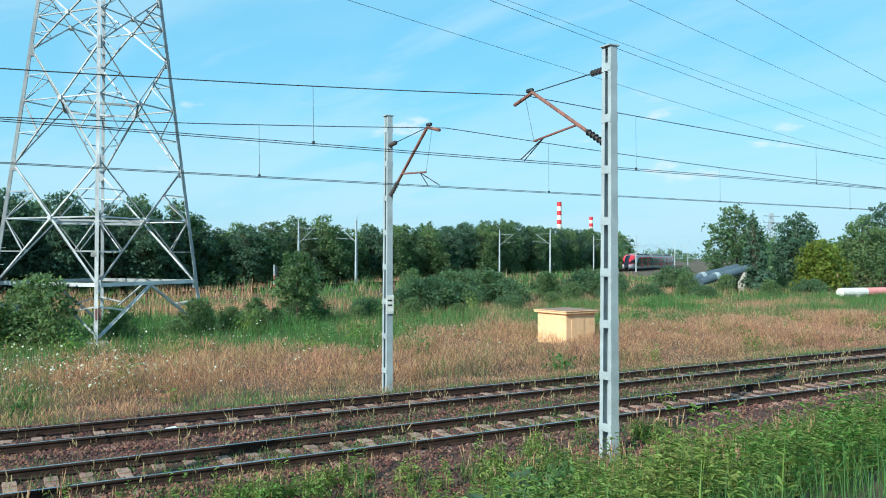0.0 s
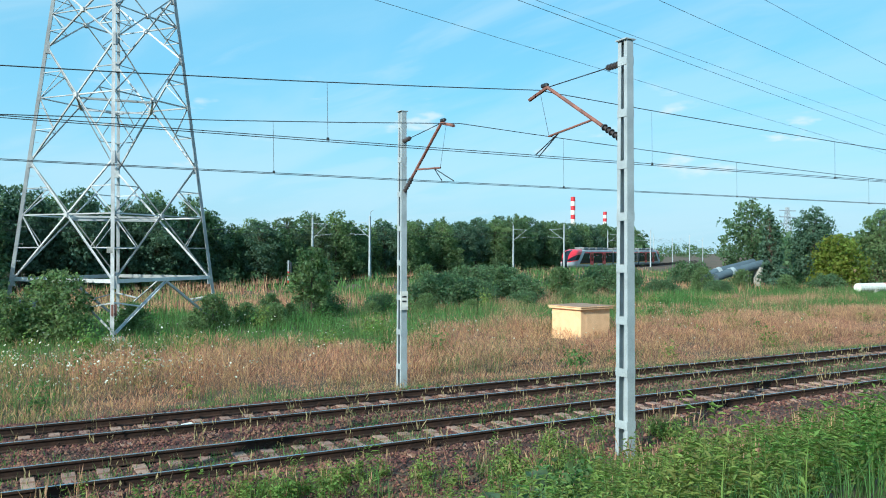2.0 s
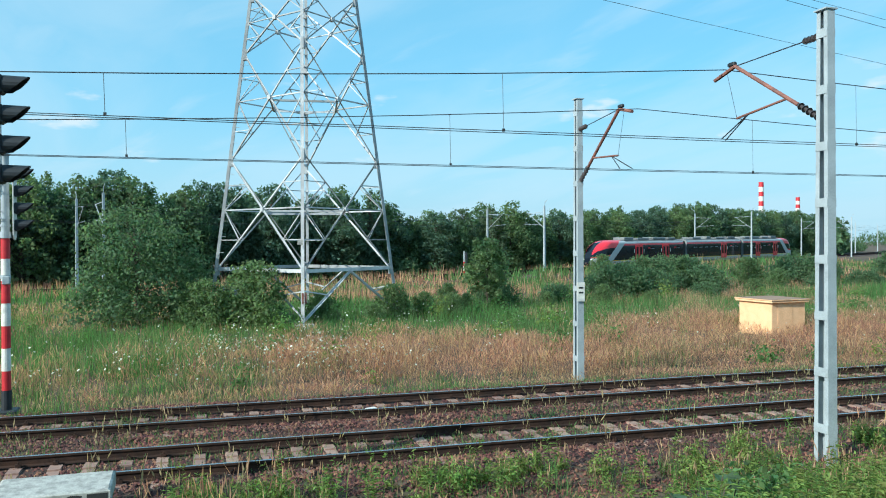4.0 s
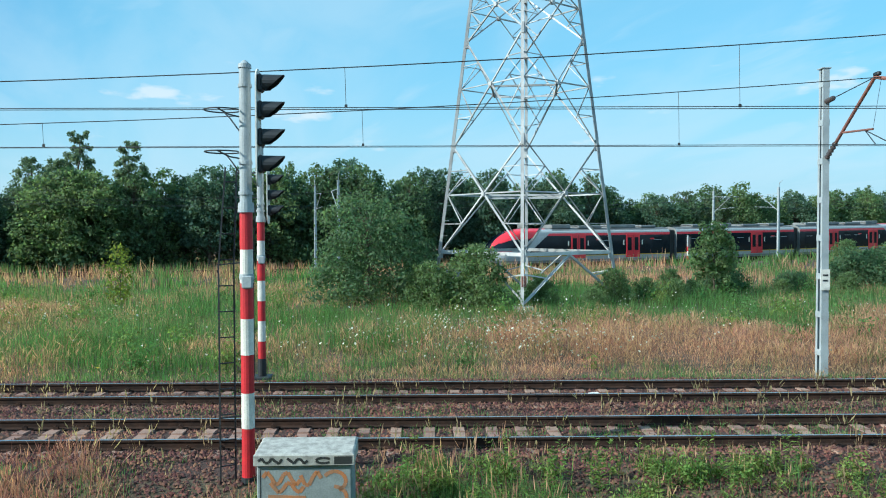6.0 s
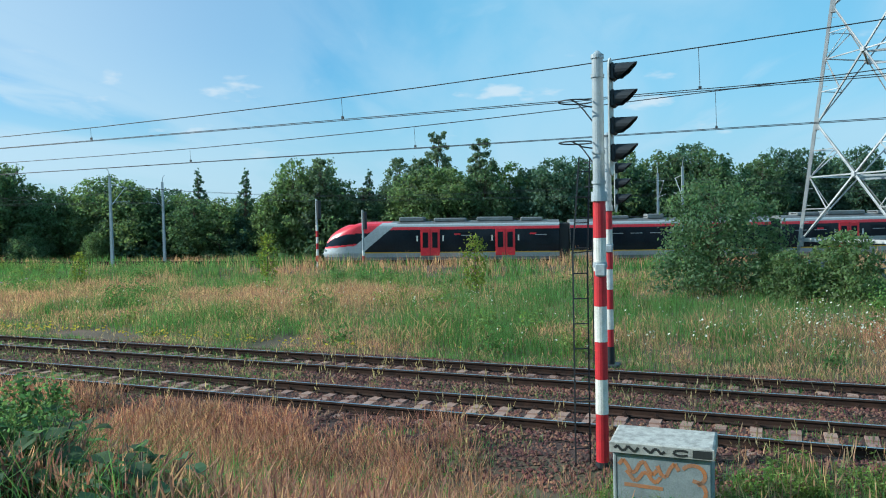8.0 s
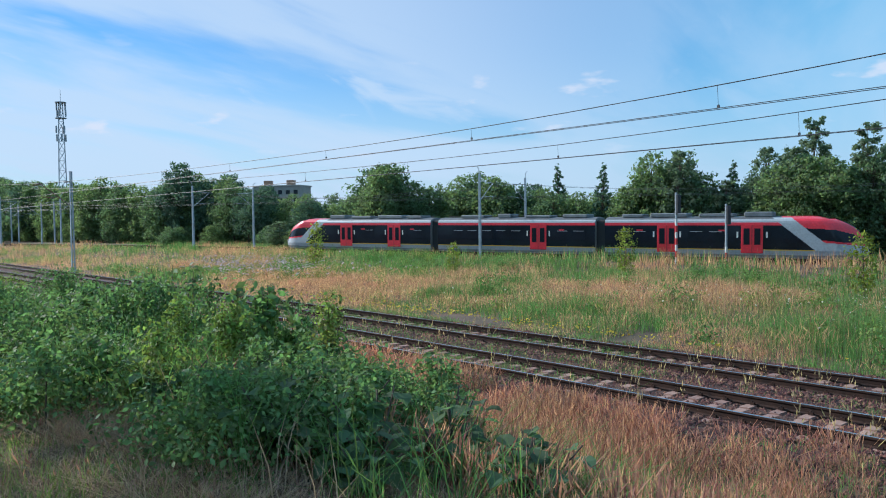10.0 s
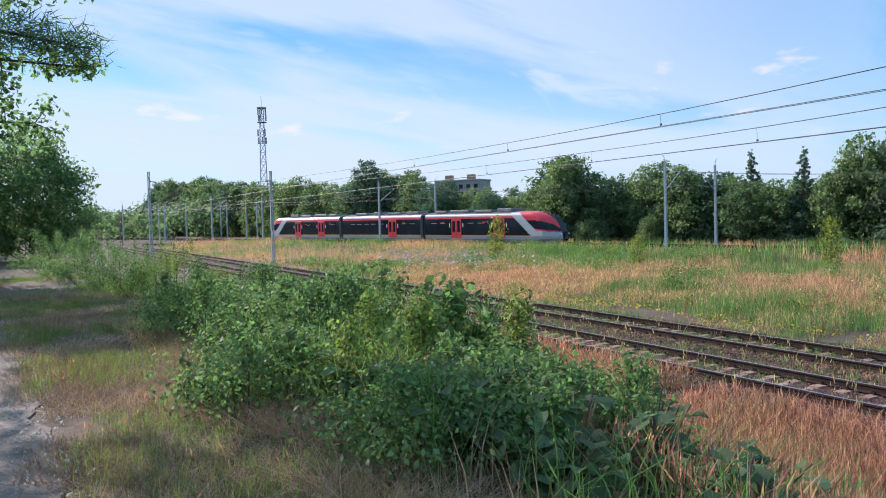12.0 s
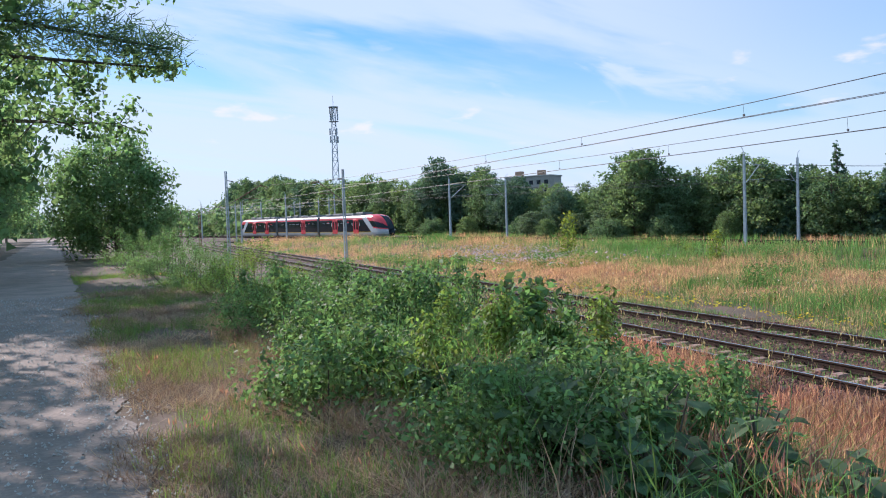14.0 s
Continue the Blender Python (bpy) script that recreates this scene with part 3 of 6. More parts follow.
def overhead(y, z_wire, top, low, label):
    t = thing("overhead_line", pose(0, y, 0), label, "overhead wire", "overhead wires of the near tracks")
    spans = ((10.93, -78.0, -21.0, low), (75.0, 10.93, 43.0, low + 0.5), (-78.0, -150.0, -114.0, low))
    mess = Shape()
    for a, b, v, low in spans:
        xs = np.linspace(a, b, 31)
        mess.path([(float(x), 0, messenger(x, top, low, a, b, v)) for x in xs], 0.011, 5)
        for x in np.arange(b + 3.5, a - 2, 7.3):
            z = messenger(x, top, low, a, b, v)
            part("dropper", Shape().tube((x, 0, z), (x + 0.02, 0, z_wire + 0.02), 0.005, n=4).box((x + 0.02, 0, z_wire + 0.03), (0.05, 0.03, 0.06)), M_WIRE, t)
    part("messenger_wire", mess, M_WIRE, t)
    for k in (-0.05, 0.05):
        part("contact_wire", Shape().path([(150, k, z_wire + 0.1), (60, k, z_wire + 0.12), (10.93, k * 3, z_wire), (-20, k, z_wire - 0.03), (-78, k * 3, z_wire), (-150, k, z_wire)], 0.008, 5), M_WIRE, t)


overhead(14.8525, 5.93, 7.45, 6.20, "sagging dark catenary wires over the near track")
overhead(18.43, 5.60, 7.20, 5.95, "sagging dark catenary wires over the second track")


# ---- colour-light signals ----
def signal(m, height, bands, lamps, label, hoop=True):
    t = thing("railway_signal", m, label, "railway signal", "colour-light signals")
    r = 0.095
    part("post", Shape().tube((0, 0, bands[0]), (0, 0, height), r, r * 0.92, 16), M_GREY, t, "pale grey tubular post", smooth=False)
    part("post_cap", Shape().tube((0, 0, height - 0.03), (0, 0, height + 0.03), r * 1.1, r * 1.05, 16).tube((0, 0, height + 0.03), (0, 0, height + 0.09), r * 0.95, r * 0.25, 16), M_GREY, t)
    part("collar", Shape().tube((0, 0, bands[0] - 0.05), (0, 0, bands[0] + 0.1), r * 1.35, r * 1.25, 16).tube((0, 0, bands[0] + 0.22), (0, 0, bands[0] + 0.27), r * 1.2, n=16), M_GREY, t)
    red = True
    for a, b in zip(bands, bands[1:]):
        part("red_band" if red else "white_band", Shape().tube((0, 0, b), (0, 0, a), r * 1.08, r * 1.04, 16), M_RED if red else M_WHITE, t, "red painted band" if red else "chipped white painted band")
        red = not red
    part("foot", Shape().tube((0, 0, -0.2), (0, 0, bands[-1]), r * 1.25, r * 1.2, 14).soft_box((0, 0, -0.12), (0.5, 0.5, 0.24), 0.03), M_DARK, t, "black base section on a footing")
    part("junction_box", Shape().soft_box((0.03, -0.09, bands[1] - 0.50), (0.17, 0.08, 0.20), 0.02).tube((0, 0, bands[1] - 0.46), (0, 0, bands[1] - 0.38), r * 1.25, r * 1.18, 14), M_GREY, t)
    for z in (height - 0.30, height - 1.48):
        part("clamp_ring", Shape().tube((0, 0, z - 0.025), (0, 0, z + 0.025), r * 1.12, n=14), M_GREY, t)
    n = len(lamps)
    top, low = lamps[0] + 0.10, lamps[-1] - 0.35
    plate = Shape()
    ring = []
    for i in range(10):
        a = math.pi * i / 9
        ring.append((0.17 * math.cos(a), top - 0.05 + 0.17 * math.sin(a)))
    for i in range(10):
        a = math.pi + math.pi * i / 9
        ring.append((0.17 * math.cos(a), low + 0.17 + 0.17 * math.sin(a)))
    k = len(ring)
    plate.add([(0.19, y, z) for y, z in ring] + [(0.21, y, z) for y, z in ring], [tuple(range(k - 1, -1, -1)), tuple(range(k, 2 * k))] + [(i, (i + 1) % k, k + (i + 1) % k, k + i) for i in range(k)])
    part("back_plate", plate, M_WHITE, t, "rounded pale back plate")
    for z in lamps:
        unit = part("lamp_housing", Shape().soft_box((0.245, 0, z), (0.08, 0.24, 0.27), 0.025), M_DARK, t, "black lamp housing")
        hood = Shape()
        seg, ln = 14, 0.33
        outer, inner = [], []
        for rr, keep in ((0.135, outer), (0.122, inner)):
            for i in range(seg + 1):
                a = radians(-50) + radians(280) * i / seg
                cut = 1.0 if 0.1 < i / seg < 0.9 else 0.45
                keep.append(((0.28, rr * math.cos(a), z + rr * math.sin(a)), (0.28 + ln * (0.62 + 0.38 * math.sin(a)) * (0.75 + 0.25 * cut), rr * 0.95 * math.cos(a), z + rr * 0.95 * math.sin(a))))
        vs = [p for pair in outer for p in pair] + [p for pair in inner for p in pair]
        o = 2 * (seg + 1)
        fs = []
        for i in range(seg):
            fs += [(2 * i, 2 * i + 2, 2 * i + 3, 2 * i + 1), (o + 2 * i, o + 2 * i + 1, o + 2 * i + 3, o + 2 * i + 2), (2 * i + 1, 2 * i + 3, o + 2 * i + 3, o + 2 * i + 1)]
        hood.add(vs, fs)
        part("hood", hood, M_DARK, unit, "black sun hood")
        part("lens", Shape().tube((0.285, 0, z), (0.295, 0, z), 0.105, n=16), M_LENS, unit, "dark unlit lens")
    kink, top = height * 0.54, height - 1.55
    for low, high in (((-0.42, -0.05), (-0.30, -0.04)), ((-0.21, 0.05), (-0.15, 0.05))):
        lad = Shape().bar((*low, -0.3), (*low, kink), 0.022, 0.022).bar((*low, kink - 0.01), (*high, top), 0.022, 0.022)
        part("ladder_rail", lad, M_DARK, t, "thin black steel ladder rail")
    z = 0.05
    while z < top:
        f = max(0.0, (z - kink) / (top - kink))
        part("rung", Shape().tube((-0.42 + 0.12 * f, -0.05, z), (-0.21 + 0.06 * f, 0.05, z), 0.011, n=6), M_DARK, t)
        z += 0.40
    for z in (height - 1.31, height - 0.67):
        loop = [(-0.35 + 0.27 * math.cos(a), 0.27 * math.sin(a), z) for a in np.linspace(0.3, 2 * math.pi - 0.3, 18)]
        part("safety_hoop", Shape().path(loop, 0.012, 5).path([(-0.38, 0.26, z), (-0.25, 0.1, z - 0.12), (-0.09, 0, z - 0.32)], 0.012, 5).path([(-0.36, -0.26, z), (-0.22, -0.1, z - 0.08), (-0.09, 0, z - 0.10)], 0.012, 5), M_DARK, t)
    for z in (1.2, kink):
        part("stay", Shape().bar((-0.44, -0.05, z), (-0.09, 0, z + 0.03), 0.02, 0.02), M_DARK, t)
    return t


signal(pose(-2.77, 12.45, -0.42), 6.62, [4.43, 3.81, 3.29, 2.74, 2.18, 1.59, 1.04, 0.28], [6.36, 5.95, 5.53, 5.12], "tall signal post with red and white bands and black hooded lamps")
signal(pose(-4.35, 20.75, -0.12), 5.95, [4.05, 3.52, 3.0, 2.48, 1.95, 1.43, 0.9, 0.45], [5.5, 5.1, 4.7, 4.3], "slimmer signal post with red and white bands beyond the rails")


def cabinet():
    """Grey relay cabinet with a sloping lid and spray paint."""
    t = thing("relay_cabinet", pose(-1.62, 10.98, -0.45, 0, 0, 1.2), "grey metal relay cabinet with pale lid and sprayed scribbles", "relay cabinet")
    w, d, h = 1.26, 0.62, 1.02
    part("body", Shape().soft_box((0, 0, h / 2), (w, d, h), 0.02), M_CAB, t, "dull grey painted cabinet body")
    lid = Shape()
    a, b = w / 2 + 0.035, d / 2 + 0.045
    zs = (h + 0.004, h + 0.135, h + 0.165)
    v = [(-a, -b, zs[0]), (a, -b, zs[0]), (a, b, zs[0]), (-a, b, zs[0]), (-a, -b, zs[1]), (a, -b, zs[1]), (a, b, zs[1] + 0.05), (-a, b, zs[1] + 0.05), (-a + 0.03, -b + 0.03, zs[1] + 0.018), (a - 0.03, -b + 0.03, zs[1] + 0.018), (a - 0.03, b - 0.03, zs[1] + 0.068), (-a + 0.03, b - 0.03, zs[1] + 0.068)]
    lid.add(v, [(3, 2, 1, 0), (0, 1, 5, 4), (1, 2, 6, 5), (2, 3, 7, 6), (3, 0, 4, 7), (4, 5, 9, 8), (5, 6, 10, 9), (6, 7, 11, 10), (7, 4, 8, 11), (8, 9, 10, 11)])
    part("lid", lid, M_LID, t, "pale weathered overhanging lid")
    part("door_seam", Shape().box((-w / 2 + 0.05, -d / 2 - 0.001, h / 2), (0.01, 0.004, h - 0.1)), M_DARK, t)
    part("plinth", Shape().soft_box((0, 0, -0.1), (w + 0.08, d + 0.08, 0.2), 0.02), M_CONC, t, "concrete plinth")
    y = -d / 2 - 0.0022

    def stroke(points, width):
        s = Shape()
        for p, q in zip(points, points[1:]):
            p, q = Vector((p[0], y, p[1])), Vector((q[0], y, q[1]))
            s.bar(p, q, 0.002, width)
        return s
    o = Shape()
    waves = [[(x0 + 0.055 * k, z0 + amp * math.sin(k * 1.35 + ph)) for k in range(n)] for x0, z0, amp, ph, n in ((-0.55, 0.84, 0.09, 0.2, 10), (-0.45, 0.72, 0.07, 1.9, 9), (-0.05, 0.83, 0.10, 2.6, 6))]
    waves.append([(0.40 + 0.15 * math.cos(a), 0.80 + 0.13 * math.sin(a)) for a in np.linspace(2.6, -1.2, 9)])
    waves.append([(0.38 + 0.18 * math.cos(a), 0.58 + 0.15 * math.sin(a)) for a in np.linspace(1.5, -2.4, 9)])
    waves.append([(-0.48, 0.60), (0.02, 0.58)])
    for pts in waves:
        s = stroke(pts, 0.05)
        o.add(s.v, s.f)
    part("orange_scribble", o, M_ORANGE, t, "faded orange sprayed scribble")
    g = Shape()
    for pts in ([(-0.38, 0.42), (-0.3, 0.30), (-0.2, 0.42), (-0.12, 0.28), (-0.02, 0.42)], [(0.05, 0.40), (0.14, 0.46), (0.24, 0.40), (0.22, 0.30), (0.1, 0.28), (0.05, 0.40)]):
        s = stroke(pts, 0.07)
        g.add(s.v, s.f)
    part("green_scribble", g, M_GREENP, t, "bright green sprayed scribble")
    y = -b - 0.0022
    marks = [([(x0 + 0.045 * q, 1.088 + 0.038 * math.sin(q * 1.9 + ph)) for q in range(n)], 0.034) for x0, n, ph in ((-0.6, 8, 0.0), (-0.22, 7, 1.2))]
    marks += [([(0.26 + 0.10 * math.cos(q), 1.088 + 0.036 * math.sin(q)) for q in np.linspace(0.6, 5.6, 9)], 0.03), ([(0.40, 1.09), (a - 0.03, 1.09)], 0.10)]
    for pts, wide in marks:
        part("black_scribble", stroke(pts, wide), M_BLACKP, t, "black sprayed scribble on the lid edge")
    return t


cabinet()


def hut():
    t = thing("equipment_hut", pose(23.35, 28.6, -0.1, 0, 0, 6), "small peach rendered equipment hut with flat brown roof", "hut")
    lx, ly, h = 1.85, 1.85, 1.28
    part("wall_block", Shape().soft_box((0, 0, h / 2 - 0.1), (lx, ly, h + 0.2), 0.02), M_CREAM, t, "peach rendered walls")
    part("roof", Shape().soft_box((0, 0, h + 0.055), (lx + 0.24, ly + 0.24, 0.10), 0.02).soft_box((0, 0, h + 0.125), (lx + 0.3, ly + 0.3, 0.035), 0.01), M_CREAM, t, "flat overhanging roof slab")
    part("roof_sheet", Shape().box((0, 0, h + 0.148), (lx + 0.26, ly + 0.26, 0.01)), M_HUTROOF, t, "brown roof sheet")
    part("door", Shape().box((-0.2, -ly / 2 - 0.008, 0.65), (0.8, 0.012, 1.25)), M_CREAM, t)


hut()


# ---- lattice pylon ----
def pylon():
    base_r, turn = 4.75, math.atan2(-4.35, -0.55)
    t = thing("power_pylon", pose(4.95, 41.4, -0.1), "tall galvanised lattice power pylon standing in bushes", "power pylon")
    height, top_r = 34.0, 0.35
    apex = height * base_r / (base_r - top_r)

    def corner(k, z):
        r = base_r * (1 - z / apex)
        a = turn + k * math.pi / 2
        return Vector((r * math.cos(a), r * math.sin(a), z))
    levels = [2.50, 8.05, 13.5, 16.5, 19.3, 22.0, 25.0, 27.8, 30.2, 32.2, 34.0]
    for k in range(4):
        leg = Shape()
        leg.angle(corner(k, -0.3), corner(k, height), 0.15, 0.02)
        for z in levels:
            leg.box(tuple(corner(k, z)), (0.2, 0.2, 0.55), Matrix.Rotation(turn + k * math.pi / 2, 3, "Z"))
        part("leg", leg, M_GALV, t)
        part("footing", Shape().soft_box(tuple(corner(k, -0.1)), (0.9, 0.9, 0.5), 0.05), M_CONC, t)
        j = (k + 1) % 4
        part("base_girt", Shape().bar(corner(k, 2.55), corner(j, 2.55), 0.10, 0.17), M_GALV, t)
        mid0 = corner(k, 2.45).lerp(corner(j, 2.45), 0.5)
        for c in (k, j):
            part("base_brace", Shape().angle(mid0, corner(c, 0.25), 0.10), M_GALV, t)
            part("redundant_brace", Shape().angle(corner(c, 0.25).lerp(mid0, 0.5), corner(c, 1.6), 0.06), M_GALV, t)
        for z0, z1 in zip(levels, levels[1:]):
            a0, b0, a1, b1 = corner(k, z0), corner(j, z0), corner(k, z1), corner(j, z1)
            f = (a0 - b0).length / ((a0 - b0).length + (a1 - b1).length)
            x = a0.lerp(b1, f)
            w = 0.066 if z0 < 14 else 0.058
            part("diagonal", Shape().angle(a0, b1, w), M_GALV, t)
            part("diagonal", Shape().angle(b0, a1, w), M_GALV, t)
            zc = z0 + (z1 - z0) * f
            if z0 < 14:
                for c in (k, j):
                    part("strut", Shape().angle(x, corner(c, zc), 0.058), M_GALV, t)
                for (p, q, c) in ((a0, x, k), (x, a1, k), (b0, x, j), (x, b1, j)):
                    h = p.lerp(q, 0.5)
                    part("redundant_brace", Shape().angle(h, corner(c, h.z), 0.038), M_GALV, t)
                    part("redundant_brace", Shape().angle(h, corner(c, zc), 0.038), M_GALV, t)
                part("gusset", Shape().box(tuple(x), (0.2, 0.2, 0.2), Matrix.Rotation(turn + 0.785, 3, "Z")), M_GALV, t)
        for z in (5.4, 10.9):
            c0, c1 = corner(k, z), corner(j, z)
            c2 = corner((k + 2) % 4, z)
            part("plan_brace", Shape().angle(c0.lerp(c1, 0.5), c1.lerp(c2, 0.5), 0.09), M_GALV, t)
    steps = Shape()
    for i in range(60):
        p = corner(3, 3 + i * 0.4)
        steps.tube(p, p + Vector((0.22 if i % 2 else 0.0, 0.0 if i % 2 else -0.2, 0)), 0.012, n=5)
    tagged(part("step_bolts", steps, M_GALV, t), kind="stuff")
    part("warning_plate", Shape().box(tuple(corner(0, 3.9) + Vector((-0.2, -0.16, 0))), (0.24, 0.02, 0.24)), M_LID, t, "small faded warning plate")
    part("red_mark", Shape().box(tuple(corner(0, 1.3) + Vector((0.0, -0.05, 0))), (0.22, 0.12, 0.5)), M_RUSTARM, t, "rusty red patch low on the leg")
    for z in (22.0, 25.6, 29.8):
        for k in (-1, 1):
            part("crossarm", Shape().angle((0, 0, z), (k * 1.6, k * -5.2, z + 0.3), 0.12).angle((0, 0, z - 1.2), (k * 1.6, k * -5.2, z + 0.3), 0.1), M_GALV, t)


pylon()


def power_lines():
    t = thing("power_line", pose(0, 0, 0), "thin high-voltage conductors hanging from the pylon", "power line")
    for k, z, rise in ((1, 20.6, 0.0), (-1, 22.3, 0.8), (1, 24.6, 1.8), (-1, 26.5, 2.2), (1, 29.3, 2.0), (0, 33.6, 1.5)):
        x0, y0, z0, x1, y1, z1 = 4.95 + k * 1.6, 41.4 - k * 5.2, z, 290.0 + k * 2, 120.0 - k * 5, z + rise
        pts = [(x0 + (x1 - x0) * u, y0 + (y1 - y0) * u, z0 + (z1 - z0) * u - 1.2 * 4 * u * (1 - u)) for u in np.linspace(0, 1, 25)]
        part("conductor", Shape().path(pts, 0.018, 5), M_WIRE, t)


power_lines()


# ---- far railway ----
def far_pose(s, off=0.0, z=0.0):
    x, y = far_line(s)
    x2, y2 = far_line(s + 0.5)
    h = math.atan2(y2 - y, x2 - x)
    return x - off * math.sin(h), y + off * math.cos(h), far_level(s) + z, math.degrees(h)


def far_tracks():
    bed = Shape()
    ss = list(range(-320, 380, 6))
    for s in ss:
        for off, z in ((4.6, -0.75), (2.6, -0.18), (-6.6, -0.18), (-8.6, -0.75)):
            x, y, zz, _ = far_pose(s, off, z)
            bed.add([(x, y, zz)], [])
    bed.f = [(4 * i + k, 4 * i + k + 1, 4 * i + k + 5, 4 * i + k + 4) for i in range(len(ss) - 1) for k in range(3)]
    tagged(part("far_ballast_bed", bed, M_BED), "low ballast bank of the far railway", "ballast", kind="structure")
    for c, lab in ((0, "railway track that the train runs on"), (-4.0, "further parallel railway track")):
        t = thing("railway_track", pose(0, 0, 0), lab, "railway track", "far tracks", "structure")
        for d in (-0.75, 0.75):
            pts = [far_pose(s, c + d, -0.09)[:3] for s in ss]
            s = Shape()
            for a, b in zip(pts, pts[1:]):
                s.bar(a, b, 0.08, 0.17)
            part("rail", s, M_RUST, t)


far_tracks()


def far_mast(m, side, label):
    t = thing("catenary_mast", m, label, "catenary mast", "far line masts")
    part("post", Shape().add([(x * w, y * w, z) for z, w in ((-0.6, 0.13), (8.2, 0.085)) for x, y in ((-1, -1), (1, -1), (1, 1), (-1, 1))], [(0, 1, 5, 4), (1, 2, 6, 5), (2, 3, 7, 6), (3, 0, 4, 7), (4, 5, 6, 7)]), M_GREY, t)
    k = side
    part("bracket_tube", Shape().tube((0, k * 0.1, 5.6), (0, k * 2.6, 7.3), 0.035, n=6), M_GREY, t)
    part("tie_rod", Shape().tube((0, k * 0.1, 7.5), (0, k * 2.9, 7.35), 0.03, n=6), M_GREY, t)
    part("registration_arm", Shape().tube((0, k * 0.6, 5.95), (0, k * 3.4, 6.1), 0.025, n=6), M_GREY, t)
    part("horn", Shape().path([(0, 0, 8.2), (0, -k * 0.15, 8.7), (0, -k * 0.5, 8.9)], 0.03, 5), M_GREY, t)
    return t


far_masts = None
for s in (-165, -115, -64, -14, 36, 78, 128, 178, 228, 278, -215, -265):
    for off, side in ((3.0, -1), (-7.0, 1)):
        x, y, z, h = far_pose(s, off)
        if far_masts is None or side not in far_masts:
            far_masts = far_masts or {}
            far_masts[side] = far_mast(pose(x, y, z - 0.2, 0, 0, h), side, "slim grey catenary mast of the far railway")
        else:
            copy_thing(far_masts[side], pose(x, y, z - 0.2, 0, 0, h))


# junction masts where the lines draw together
for x, y, side in [(-165.0, 23.6, 1), (-161.9, 24.2, -1), (-163.3, 28.5, 1), (-186.4, 40.3, -1), (-184.2, 41.2, 1), (-171.5, 42.5, 1), (-163.2, 42.7, -1)]:
    copy_thing(far_masts[side], pose(x, y, float(land(x, y)) - 0.1, 0, 0, 195))
for x, y, h in [(-146.0, 14.6, 6.2), (-175.2, 13.6, 7.0)]:
    lattice_mast("lattice_post", pose(x, y, float(land(x, y))), h, 0.45, "short dark rusty lattice post beside the rails", "rusty posts beside the rails", M_RUSTARM)


def far_wires():
    t = thing("overhead_line", pose(0, 0, 0), "thin catenary wires over the far railway", "overhead wire", "far overhead wires")
    stops = [-265, -215, -165, -115, -64, -14, 36, 78, 128, 178, 228, 278]
    for off in (0.0, -4.0):
        mess, wire = [], []
        for a, b in zip(stops, stops[1:]):
            for u in np.linspace(0, 1, 9)[:-1]:
                s = a + (b - a) * u
                x, y, z, _ = far_pose(s, off)
                mess.append((x, y, z + 7.2 - 1.1 * 4 * u * (1 - u)))
                wire.append((x, y, z + 5.75))
        part("messenger_wire", Shape().path(mess, 0.012, 4), M_WIRE, t)
        part("contact_wire", Shape().path(wire, 0.010, 4), M_WIRE, t)


far_wires()


# ---- the train ----
ROWS_Z = [0.30, 0.62, 0.92, 1.00, 1.30, 1.62, 1.86, 1.98, 2.40, 2.78, 3.02, 3.18, 3.36, 3.52, 3.68, 3.74]
HALF = [1.28, 1.36, 1.42, 1.425, 1.43, 1.435, 1.435, 1.435, 1.43, 1.42, 1.41, 1.40, 1.37, 1.25, 0.80, 0.0]


FINE_Z = [float(v) for v in np.interp(np.arange(0, 15.01, 0.2), range(16), ROWS_Z)]
FINE_HALF = [float(v) for v in np.interp(np.arange(0, 15.01, 0.2), range(16), HALF)]
FINE_Z[-1], FINE_HALF[-1] = ROWS_Z[-1], HALF[-1]


